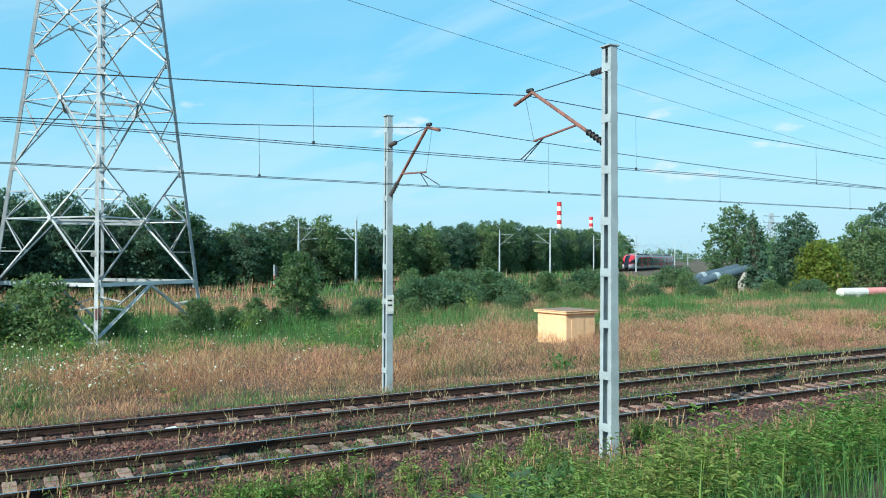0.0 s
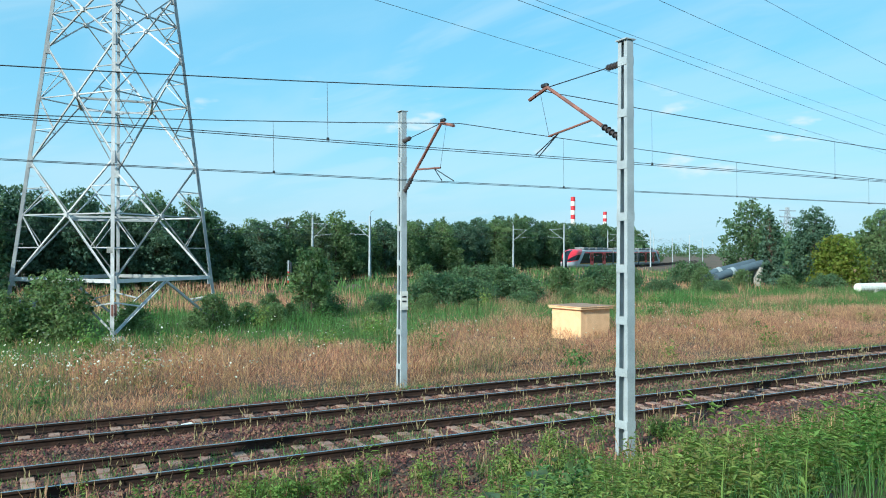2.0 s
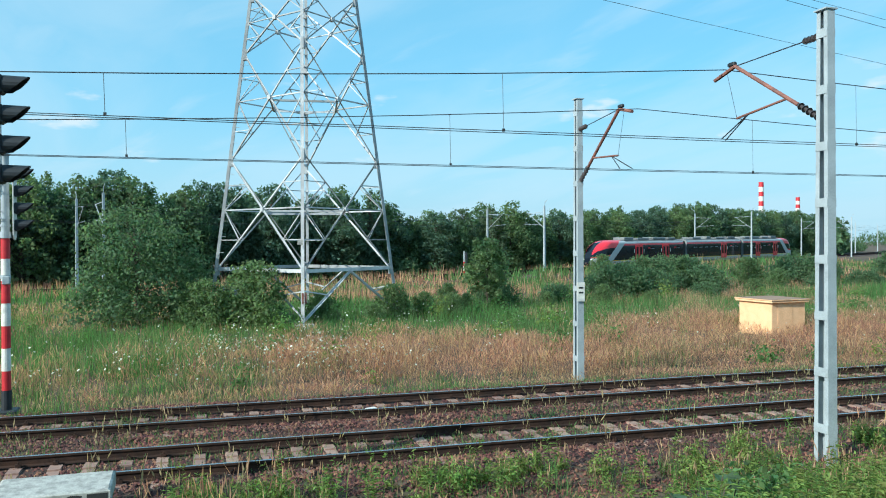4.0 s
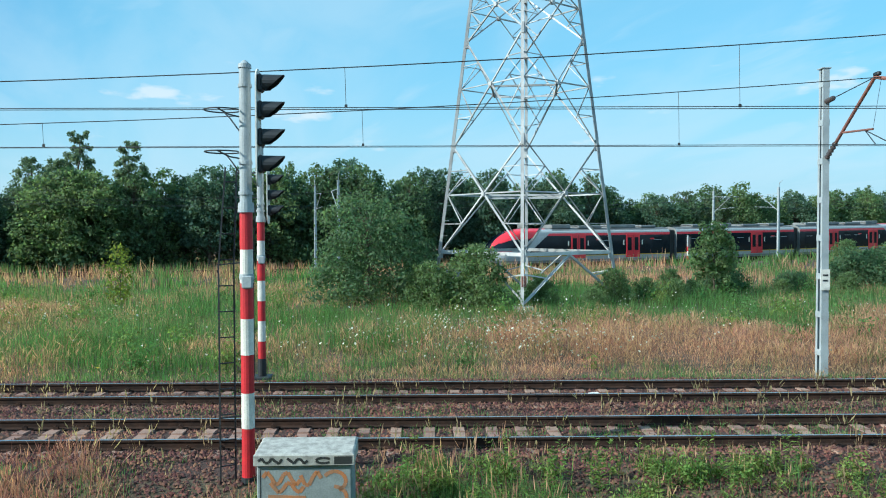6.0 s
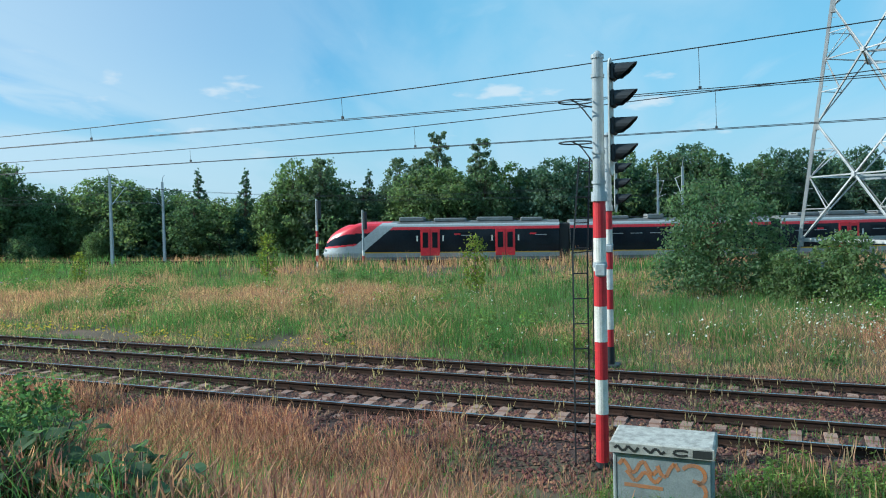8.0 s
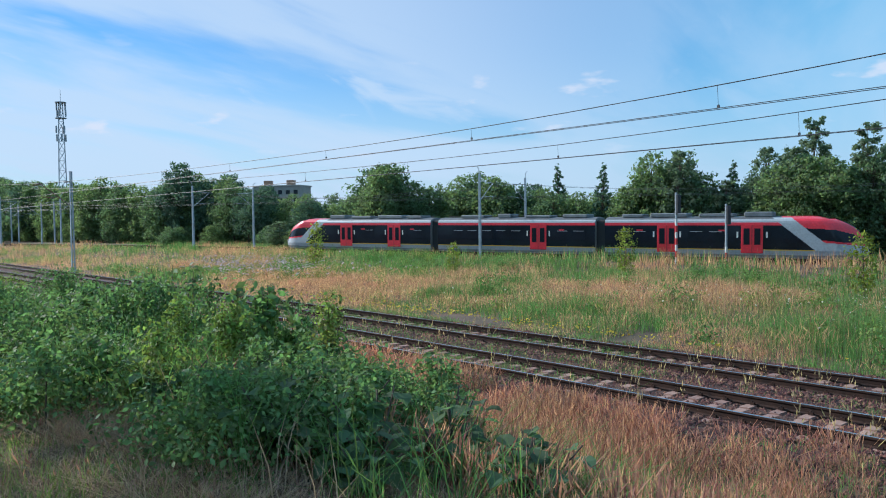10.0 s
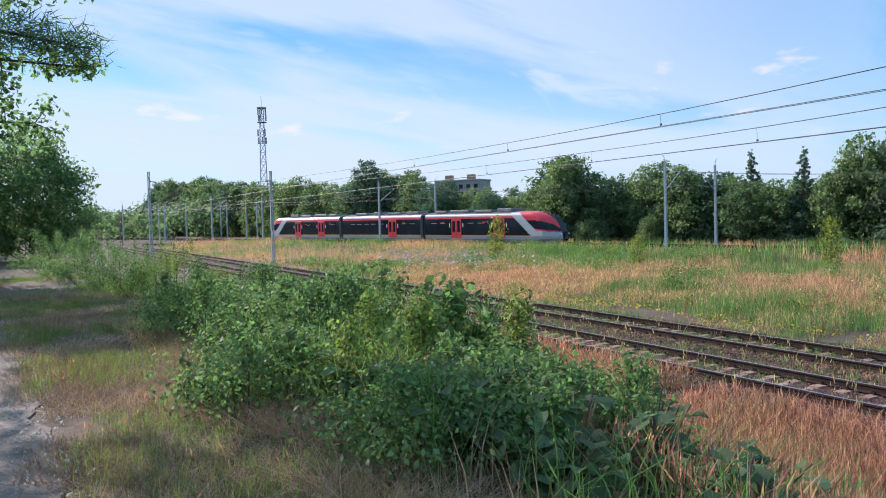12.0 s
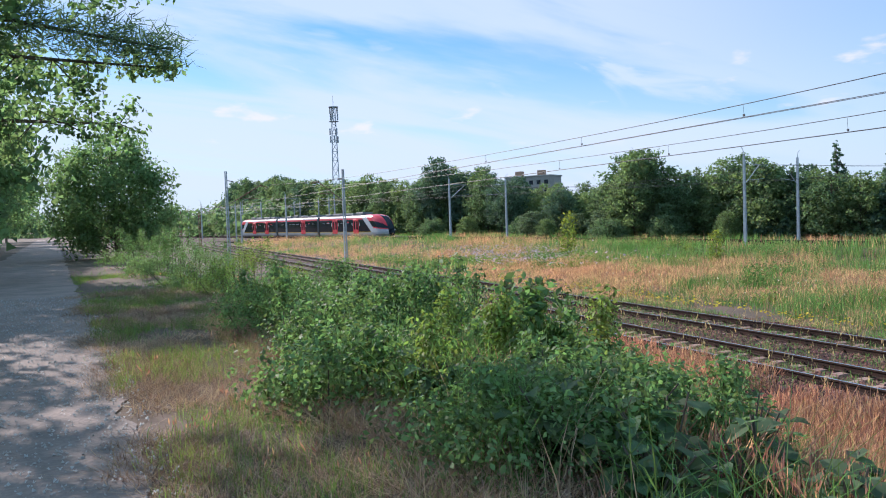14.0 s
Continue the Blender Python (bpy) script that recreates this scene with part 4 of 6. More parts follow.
def car_shell(length, cab):
    """Skin of a car from its coupled end (x = 0) to its outer end (x = length), coloured by zones."""
    mats = [M_TSILVER, M_TRED, M_TGLASS, M_TGREY, M_TROOF, M_TYEL, M_WHITE]
    us = [0.0]
    while us[-1] < length - (8.0 if cab else 6.5):
        us.append(us[-1] + 1.0)
    us = us[:-1] + list(np.linspace(length - 8.0 if cab else us[-1], length, 130 if cab else 7))
    v, f, mi = [], [], []
    n = len(FINE_Z)

    def ring(u):
        out = []
        e = length - u
        for side in (-1, 1):
            rows = range(n - 1) if side == -1 else range(n - 1, -1, -1)
            for i in rows:
                z, w = FINE_Z[i], FINE_HALF[i]
                x = u
                if cab and e < 6.5:
                    g = max(0, (z - 0.9) / 2.85)
                    set_back = 0.08 + 0.95 * g + 2.3 * g ** 4 + 0.30 * max(0, (0.9 - z) / 0.6) ** 2
                    k = e / 6.5
                    x = length - (set_back + (6.5 - set_back) * k)
                    if k < 0.36:
                        w = w * (1 - 0.62 * (1 - k / 0.36) ** 2.2)
                    if z > 3.5:
                        z = z - 0.15 * max(0, 1 - k / 0.3) ** 2
                out.append((x, side * w, z))
        return out
    rings = [ring(u) for u in us]
    per = len(rings[0])
    for r in rings:
        v += r

    def zone(x, z, top):
        e = length - x
        band = (z - 0.95) * 1.22 + 3.1 if cab else 99
        if cab and e < 8.5:
            if abs(e - band) < 0.72 and z > 0.9 and z < 3.62:
                return 0
            if e < band:
                sill = float(np.interp(e, (0.3, 5), (1.50, 1.92)))
                if z > np.interp(e, (0.5, 1.1, 2.4, 5), (1.85, 2.25, 2.62, 2.78)):
                    return 1
                if z > sill:
                    return 2
                if z > sill - 0.16:
                    return 1
                return 0 if z > 0.6 else 3
        if z > 3.50:
            return 4
        if z > 3.22:
            return 0
        if z > 2.96:
            return 1
        if z > 1.0:
            return 2
        if z > 0.92:
            return 5
        return 0 if z > 0.55 else 3
    for i in range(len(rings) - 1):
        for k in range(per - 1):
            a = i * per + k
            q = (a, a + per, a + per + 1, a + 1)
            f.append(q)
            cx = sum(v[j][0] for j in q) / 4
            cz = sum(v[j][2] for j in q) / 4
            mi.append(zone(cx, cz, False))
    for idx, i in ((0, 0), (1, (len(rings) - 1) * per)):
        f.append(tuple(range(i, i + per)) if idx == 0 else tuple(range(i + per - 1, i - 1, -1)))
        mi.append(3 if idx == 0 or not cab else 2)
    me = bpy.data.meshes.new("body")
    me.from_pydata(v, [], f)
    for mm in mats:
        me.materials.append(mm)
    me.polygons.foreach_set("material_index", mi)
    me.update()
    return me


def car(name, length, cab, doors, label):
    t = thing(name, pose(0, 0, 0), label, "train car", "cars of the electric train")
    part("body", car_shell(length, cab), None, t, "silver and red body shell with dark window band")
    for x in doors:
        for side in (-1, 1):
            d = part("door", Shape().soft_box((x, side * 1.435, 1.85), (1.7, 0.05, 2.35), 0.02), M_TRED, t, "red double door")
            for k in (-0.42, 0.42):
                part("door_window", Shape().soft_box((x + k, side * 1.462, 2.05), (0.48, 0.012, 1.35), 0.004), M_TGLASS, d, "dark door window")
            part("door_seam", Shape().box((x, side * 1.463, 1.85), (0.03, 0.008, 2.3)), M_TDARK, d)
            for k in (-1.15, 1.15):
                part("door_marking", Shape().box((x + k, side * 1.447, 2.2), (0.13, 0.008, 0.5)), M_WHITE, t, "white marks beside the door")
    x = 1.6
    while x < length - (7.4 if cab else 1.6):
        if all(abs(x - d) > 1.9 for d in doors):
            for side in (-1, 1):
                part("window", Shape().soft_box((x, side * 1.44, 2.18), (1.35, 0.02, 1.15), 0.004), M_TGLASS, t, "dark tinted side window")
                # pale bar stands in for light reflected in the window
                part("glint_bar", Shape().box((x, side * 1.4515, 2.44), (1.0, 0.006, 0.045)), M_TSILVER, t, "thin pale bar standing for a window reflection")
        x += 1.62
    for d in doors:
        for side in (-1, 1):
            part("side_mark", Shape().box((d - 2.4, side * 1.456, 2.55), (0.55, 0.008, 0.13)), M_TRED, t, "small red mark on the glazing")
    boxes = ((2.4, 1.9, 0.30), (5.6, 3.2, 0.36), (9.6, 2.8, 0.30), (13.0, 2.2, 0.42)) if cab else ((2.2, 2.4, 0.32), (6.0, 2.6, 0.26), (9.6, 1.4, 0.40), (13.2, 2.6, 0.30))
    for x, ln, h in boxes:
        part("roof_unit", Shape().soft_box((x, 0, 3.68 + h / 2), (ln, 1.9, h), 0.06), M_TGREY, t, "grey roof equipment box")
    part("roof_rail", Shape().path([(1.0, 0.8, 3.86), (length - (8 if cab else 1), 0.8, 3.86)], 0.03, 5).path([(1.0, -0.8, 3.86), (length - (8 if cab else 1), -0.8, 3.86)], 0.03, 5), M_TDARK, t)
    if cab:
        for side in (-0.62, 0.62):
            part("headlamp", Shape().soft_box((length - 0.30, side, 1.20), (0.18, 0.34, 0.16), 0.03), M_WHITE, t, "pale headlamp unit")
        part("coupler", Shape().soft_box((length - 0.05, 0, 0.75), (0.5, 0.4, 0.3), 0.05), M_TDARK, t)
    for x in ((length - 5.2, 0.2) if cab else (0.2,)):
        bogie = part("bogie", Shape().soft_box((x, 0, 0.48), (3.2, 2.0, 0.34), 0.05), M_TDARK, t, "dark bogie frame")
        for dx in (-1.2, 1.2):
            for side in (-0.75, 0.75):
                part("wheel", Shape().tube((x + dx, side - 0.065, 0.42), (x + dx, side + 0.065, 0.42), 0.42, n=20), M_TDARK, bogie)
    part("gangway", Shape().soft_box((-0.45, 0, 2.0), (0.95, 2.2, 2.9), 0.1), M_TDARK, t, "black bellows gangway")
    return t


CAR_END, CAR_MID, GAP = 21.2, 17.0, 0.9
LEAD = car("train_lead_car", CAR_END, True, (4.7, 11.3), "leading red and silver train car with sloping cab")
MIDDLE = car("train_middle_car", CAR_MID, False, (5.7,), "middle red and silver train car with dark windows")
REAR = car("train_rear_car", CAR_END, True, (5.6, 12.6), "rear red and silver train car with sloping cab")


def train_at(t):
    """Metres along the far line of the train's nose."""
    return -5.887 + 23.232 * (t - 7) + 0.0203 * (t - 7) ** 2


def car_row(t, front, back, reverse):
    """Pose of a car whose ends lie front and back metres behind the nose; its x axis runs from the coupled to the outer end."""
    s = train_at(t)
    a, b = far_pose(s - front), far_pose(s - back)
    o, e = (a, b) if reverse else (b, a)
    h = math.degrees(math.atan2(e[1] - o[1], e[0] - o[0]))
    tilt = math.degrees(math.atan2(e[2] - o[2], math.hypot(e[0] - o[0], e[1] - o[1])))
    return pose(o[0], o[1], o[2], 0, 0, h) @ pose(0, 0, 0, 0, -tilt, 0)


def motions():
    times = [0.5 * i for i in range(29)]
    a, b = CAR_END, CAR_END + GAP
    walk(LEAD, [(t, car_row(t, 0, a, False)) for t in times])
    walk(MIDDLE, [(t, car_row(t, b, b + CAR_MID, False)) for t in times])
    c = b + CAR_MID + GAP
    walk(REAR, [(t, car_row(t, c, c + CAR_END, True)) for t in times])


# ---- plants ----
def blades(x, y, height, width, lean, plume=0.0, simple=False, droop=0.0):
    """Grass blades as arrays: every blade bends away from upright; plume gives a seed head of that width at the tip."""
    n = len(x)
    z = land(x, y) - 0.03
    a = RNG.uniform(0, 2 * np.pi, n)
    side = np.stack([np.cos(a), np.sin(a), np.zeros(n)], -1)
    b = RNG.uniform(0, 2 * np.pi, n)
    way = np.stack([np.cos(b), np.sin(b), np.zeros(n)], -1) * (np.abs(RNG.normal(0, lean, n)) * height)[:, None]
    p = np.stack([x, y, z], -1)
    up = np.stack([np.zeros(n), np.zeros(n), height], -1)
    w = side * (width / 2)[:, None] if np.ndim(width) else side * width / 2
    if simple:
        tip = p + up + way
        return np.stack([p - w, p + w, tip], 1).reshape(-1, 3), np.arange(n * 3), np.full(n, 3)
    mid, tip = p + up * 0.55 + way * 0.3, p + up * (1 - droop) + way
    if plume:
        pw = side * plume / 2
        neck = p + up * 0.62 + way * 0.45
        v = np.stack([p - w, p + w, neck, neck * 0.55 + tip * 0.45 - pw, neck * 0.55 + tip * 0.45 + pw, tip], 1)
        faces = np.array([(0, 1, 2), (2, 4, 3), (3, 4, 5)])
        k = 6
    else:
        v = np.stack([p - w, p + w, mid + w * 0.8, mid - w * 0.8, tip], 1)
        faces = None
        k = 5
    base = (np.arange(n) * k)[:, None]
    if plume:
        loops = (base[:, :, None] + faces[None]).reshape(-1)
        sizes = np.full(n * 3, 3)
    else:
        loops = np.concatenate([base + np.array([[0, 1, 2, 3]]), base + np.array([[3, 2, 4]])], 1).reshape(-1)
        sizes = np.tile([4, 3], n)
    return v.reshape(-1, 3), loops, sizes


def tufts(n_tufts, per, spread, xs, ys):
    x = np.repeat(xs, per) + RNG.normal(0, spread, n_tufts * per)
    y = np.repeat(ys, per) + RNG.normal(0, spread, n_tufts * per)
    return x, y


def meadow(name, mat, label, x, y, height, width, lean, plume=0.0, simple=False):
    v, l, s = blades(x, y, height, width, lean, plume, simple)
    tagged(part(name, soup(name, v, l, s), mat), label, "grass", kind="stuff")


def dryness(x, y):
    """0 green, 1 dry: patches, drier beside the rails and on the near shoulder."""
    v = 0.5 + 2.1 * (0.5 * smooth_noise(x, y, 8, 1) + 0.34 * smooth_noise(x, y, 2.6, 2) + 0.16 * smooth_noise(x, y, 0.9, 4) - 0.5)
    d = np.where(y > 20, 0.13 * (1 - ease(26, 34, y)) - 0.09 * ease(31, 36, y) * (1 - ease(46, 54, y)) + 0.06 * ease(48, 58, y), 0.0)
    d = d + np.where((x > -14) & (x < 4) & (y > 20), 0.20 * (1 - ease(22.8, 26.5, y)) + 0.05, 0.0)
    d = d + np.where((x > -3) & (y > 20), 0.20 * (1 - ease(30, 36, y)), 0.0)
    d = d + np.where((x < -14) & (y > 20), 0.12 * (1 - ease(34, 46, y)), 0.0)
    d = d + np.where((y > 8.0) & (y < 13.1) & (x < -2.2), 0.36 * ease(9.0, 10.4, y), 0.0)
    d = d - np.where((y < 12) & (x > 2), 0.22, 0.0)
    d = d - np.where((y < 9.3) & (x < 0), 0.2, 0.0) + np.where((y < 3.2) & (x < 0), 0.08, 0.0)
    return v + d


def scatter(area, density, grow=1.0):
    x0, x1, y0, y1 = area
    n = int((x1 - x0) * (y1 - y0) * density)
    return RNG.uniform(x0, x1, n), RNG.uniform(y0, y1, n)


def field_grass():
    green, straw, gold = [], [], []
    zones = (((-50, 40, 20.7, 27), 32, 5, 0.15, 0.55, 0.014), ((-70, 55, 27, 36), 20, 5, 0.17, 0.58, 0.019), ((-95, 80, 36, 50), 9, 5, 0.22, 0.58, 0.030),
             ((-150, 130, 50, 72), 2.6, 5, 0.28, 0.66, 0.07), ((-190, 190, 72, 110), 0.8, 5, 0.4, 0.8, 0.13),
             ((-150, -50, 20.7, 36), 4, 5, 0.22, 0.6, 0.04), ((40, 130, 20.7, 50), 3.0, 5, 0.25, 0.65, 0.05))
    for area, density, per, spread, h, w in zones:
        x, y = scatter(area, density)
        line_y = np.interp(x, FAR_XY[::-1, 0], FAR_XY[::-1, 1])
        keep = ~((y > line_y - 4.0) & (y < line_y + 9)) & ~((x > -7) & (x < -1.5) & (y > 36) & (y < 38.5))
        bare = (smooth_noise(x, y, 3.0, 8) > 0.62) & (y < 24.5) & (x < -5) & (x > -45)
        keep &= ~bare
        x, y = x[keep], y[keep]
        d = dryness(x, y) + RNG.normal(0, 0.19, len(x)) - 0.02
        low = (0.5 + 1.0 * smooth_noise(x, y, 1.5, 17)) * np.where(y < 22.3, 0.55, 1.0) * (1 + 0.3 * ease(line_y[keep] - 20, line_y[keep] - 9, y) * (1 - ease(line_y[keep], line_y[keep] + 5, y)))
        for pick, store in ((d < 0.50, green), ((d >= 0.50) & (d < 0.60), gold), (d >= 0.60, straw)):
            tx, ty = tufts(int(pick.sum()), per, spread, x[pick], y[pick])
            hh = np.repeat(low[pick], per) * h * RNG.uniform(0.55, 1.25, len(tx)) * (0.75 + 0.5 * smooth_noise(tx, ty, 4, 6))
            store.append((tx, ty, hh, np.full(len(tx), w)))
    for name, mat, store, plume, label in (("meadow_grass", M_GRASS, green, 0, "tall green meadow grass"), ("golden_grass", M_GOLD, gold, 0.0, "pale golden seeding grass"), ("dry_grass", M_STRAW, straw, 0.021, "dry reddish-tan seeding grass")):
        x, y, h, w = (np.concatenate([s[i] for s in store]) for i in range(4))
        if plume:
            far = y > 36
            meadow(name, mat, label, x[~far], y[~far], h[~far] * 1.05, w[~far] * 0.55, 0.55, plume)
            meadow(name, mat, label + " far from the rails", x[far], y[far], h[far], w[far], 0.28, 0, True)
        else:
            far = y > 27
            meadow(name, mat, label, x[~far], y[~far], h[~far], w[~far], 0.32)
            meadow(name, mat, label + " further out", x[far], y[far], h[far], w[far] * 1.15, 0.32, 0, True)


field_grass()


def bank_grass():
    x, y = scatter((-34, 26, -1.5, 13.0), 85)
    keep = (y > path_edge(x) + 0.02 + 0.45 * smooth_noise(x, y, 1.2, 9)) & ~((np.abs(x + 1.6) < 0.8) & (np.abs(y - 11) < 0.5))
    keep &= ~((y > 11.2) & (smooth_noise(x, y, 2.0, 12) > np.where(x < -5, 0.62, 0.45))) & ((y < 12.1) | (x < -5))
    keep &= np.hypot(x + 0.2, y - 0.3) > np.where(x < -1.5, 2.4, 4.2)
    keep &= ~((x > 0) & (y < 0.5 * x)) & ~((x < -18) & (RNG.uniform(0, 1, len(x)) > 0.5))
    keep &= (x < 2) | (RNG.uniform(0, 1, len(x)) < 0.34)
    x, y = x[keep], y[keep]
    d = dryness(x, y) + RNG.normal(0, 0.10, len(x)) + np.where(x > 2, 0.28 * smooth_noise(x, y, 1.5, 19), 0.0)
    sparse = (x > -8) & (x < -2) & (y > 9.2) & (smooth_noise(x, y, 0.9, 61) + RNG.normal(0, 0.12, len(x)) > 0.47)
    x, y, d = x[~sparse], y[~sparse], d[~sparse]
    thin = (y > 3.6) | (x > 0) | (RNG.uniform(0, 1, len(x)) < np.where(d < 0.52, 0.07, 0.05))
    x, y, d = x[thin], y[thin], d[thin]
    short = np.where(y < 3.5 + 0.03 * np.minimum(x, 0), 0.30, 1.0) * np.where(x > 2, 0.75, 1.0) * np.where((y > 11) & (x > -4), 0.6, 1.0) * np.clip(np.hypot(x + 0.6, y - 0.3) / 6.5, 0.4, 1.0)
    for name, mat, pick, plume, per, label in (("bank_grass", M_GRASS, d < 0.57, 0, 6, "lush green grass on the bank"), ("bank_golden_grass", M_GOLD, (d >= 0.57) & (d < 0.61), 0, 6, "yellowing grass on the bank"), ("bank_dry_grass", M_PINKDRY, d >= 0.61, 0.016, 8, "dry pinkish seeding grass on the bank")):
        tx, ty = tufts(int(pick.sum()), per, 0.07, x[pick], y[pick])
        h = np.repeat(short[pick], per) * RNG.uniform(0.25, 0.72, len(tx))
        meadow(name, mat, label, tx, ty, h, np.full(len(tx), 0.0075), 0.38, plume)


bank_grass()


def track_weeds():
    """Low grass between and beside the rails."""
    x, y = scatter((-60, 40, 12.0, 21.0), 16)
    g = smooth_noise(x, y * 2.2, 4.5, 21) + 0.25 * smooth_noise(x, y, 0.8, 22) + 0.12 * (np.abs(y - 16.6) < 0.7) + 0.12 * (y > 20) + 0.1 * ((x > 0) | (x < -16)) + 0.22 * ((x < -13) & (y > 13.9) & (y < 17.4))
    pick = g > 0.70
    x, y = x[pick], y[pick]
    keep = np.all([np.abs(y - r) > 0.10 for r in (14.1, 15.605, 17.68, 19.18)], axis=0)
    x, y = x[keep], y[keep]
    tx, ty = tufts(len(x), 7, 0.10, x, y)
    meadow("track_grass", M_GRASS, "low green grass growing through the ballast", tx, ty, RNG.uniform(0.08, 0.24, len(tx)), np.full(len(tx), 0.012), 0.5)
    x, y = scatter((-40, 30, 11.6, 20.6), 1.1)
    tx, ty = tufts(len(x), 6, 0.06, x, y)
    meadow("track_dry_weeds", M_GOLD, "thin yellowish weeds between the rails", tx, ty, RNG.uniform(0.15, 0.55, len(tx)), np.full(len(tx), 0.008), 0.25, 0.03)


track_weeds()


def shoulder_weeds():
    """Rank grass, dry stalks and leafy weeds in clumps between the bank and the ballast."""
    x, y = scatter((-2.5, 13.0, 9.6, 13.2), 17)
    x2, y2 = scatter((6, 20, 6.5, 11.6), 13)
    below = y2 < 4.4 + 0.50 * x2
    x, y = np.concatenate([x, x2[below]]), np.concatenate([y, y2[below]])
    g = 0.7 * smooth_noise(x, y, 1.5, 81) + 0.3 * smooth_noise(x, y, 0.5, 82) - 0.17 * ease(12.1, 13.2, y)
    x, y, g = x[g > 0.40], y[g > 0.40], g[g > 0.40]
    away = ~((np.abs(x + 1.6) < 0.85) & (np.abs(y - 11) < 0.6))
    x, y, g = x[away], y[away], g[away]
    kind = RNG.uniform(0, 1, len(x))
    for name, mat, pick, per, lo, hi, width, lean, plume, label in (
            ("rank_grass", M_GRASS, kind < 0.55, 16, 0.20, 0.70, 0.010, 0.42, 0, "rank green grass clumps beside the ballast"),
            ("yellow_rank_grass", M_GOLD, (kind >= 0.55) & (kind < 0.75), 14, 0.20, 0.60, 0.009, 0.45, 0, "yellowing grass clumps beside the ballast"),
            ("dry_stalks", M_STRAW, kind >= 0.75, 7, 0.45, 1.05, 0.008, 0.22, 0.022, "dry seeding stalks beside the ballast")):
        tx, ty = tufts(int(pick.sum()), per, 0.08, x[pick], y[pick])
        h = RNG.uniform(lo, hi, len(tx)) * np.repeat(0.55 + 1.0 * (g[pick] - 0.4), per)
        meadow(name, mat, label, tx, ty, h, np.full(len(tx), width), lean, plume)
    pick = kind > 0.62
    r = RNG.uniform(0.10, 0.24, int(pick.sum()))
    c = np.stack([x[pick], y[pick], land(x[pick], y[pick]) + r * 0.7], -1)
    v, l, f = leaf_cloud(c, r, 150 * len(r), 0.032, flat=1.1, shell=0.1, aspect=2.2, feather=1.4)
    tagged(part("low_leafy_weeds", soup("low_leafy_weeds", v, l, f), M_WEED), "low leafy weeds beside the ballast", "weeds", kind="stuff")


def verge():
    """Dead stems lying beside the dirt track, and grit on it."""
    x, y = scatter((-22, -2.0, -1.2, 3.6), 3000)
    keep = (y > path_edge(x) - 0.30 + 0.5 * smooth_noise(x, y, 0.7, 41) + RNG.normal(0, 0.07, len(x))) & (np.hypot(x + 0.6, y - 0.3) > 2.6) & (smooth_noise(x, y, 0.9, 42) + RNG.normal(0, 0.15, len(x)) > 0.40)
    x, y = x[keep], y[keep]
    meadow("dead_grass_litter", M_DEAD, "dead brown grass stems lying on the verge", x, y, RNG.uniform(0.04, 0.13, len(x)), np.full(len(x), 0.010), 2.2, 0, True)
    x, y = scatter((-18, -3.0, 1.7, 3.9), 260)
    keep = (np.hypot(x + 0.6, y - 0.3) > 2.8) & (smooth_noise(x, y, 0.8, 44) > 0.42)
    tx, ty = tufts(int(keep.sum()), 7, 0.07, x[keep], y[keep])
    meadow("dead_grass_heaps", M_DEAD, "tangled brown dead grass at the thicket's foot", tx, ty, RNG.uniform(0.08, 0.30, len(tx)), np.full(len(tx), 0.008), 1.7, 0, True)
    x, y = scatter((-30, -1.0, -2.2, 3.6), 130)
    keep = (y > path_edge(x) + 0.05) & (np.hypot(x + 0.6, y - 0.3) > 2.6) & (smooth_noise(x, y, 1.1, 43) + 0.35 * smooth_noise(x, y, 0.35, 45) > 0.68)
    tx, ty = tufts(int(keep.sum()), 8, 0.05, x[keep], y[keep])
    meadow("verge_grass", M_WEED, "short bright grass tufts on the verge", tx, ty, RNG.uniform(0.06, 0.2, len(tx)), np.full(len(tx), 0.007), 0.6, 0, True)
    x, y = scatter((-22, -2.0, -4.0, 1.2), 170)
    keep = (y < path_edge(x) + 0.25) & (y > path_edge(x) - 3.0)
    x, y = x[keep], y[keep]
    n = len(x)
    r = RNG.uniform(0.005, 0.016, n)
    base = np.array([(1, 0, -0.3), (-0.5, 0.87, -0.3), (-0.5, -0.87, -0.3), (0, 0, 0.9)], float)
    v = base[None] * r[:, None, None] + RNG.normal(0, 0.3, (n, 4, 3)) * r[:, None, None] + np.stack([x, y, land(x, y) + 0.024], -1)[:, None]
    loops = (np.arange(n) * 4)[:, None, None] + np.array([(0, 1, 3), (1, 2, 3), (2, 0, 3)])[None]
    tagged(part("path_grit", soup("path_grit", v.reshape(-1, 3), loops.reshape(-1), np.full(n * 3, 3)), M_CONC), "pale grit and small stones on the dirt track", "gravel", kind="stuff")


verge()


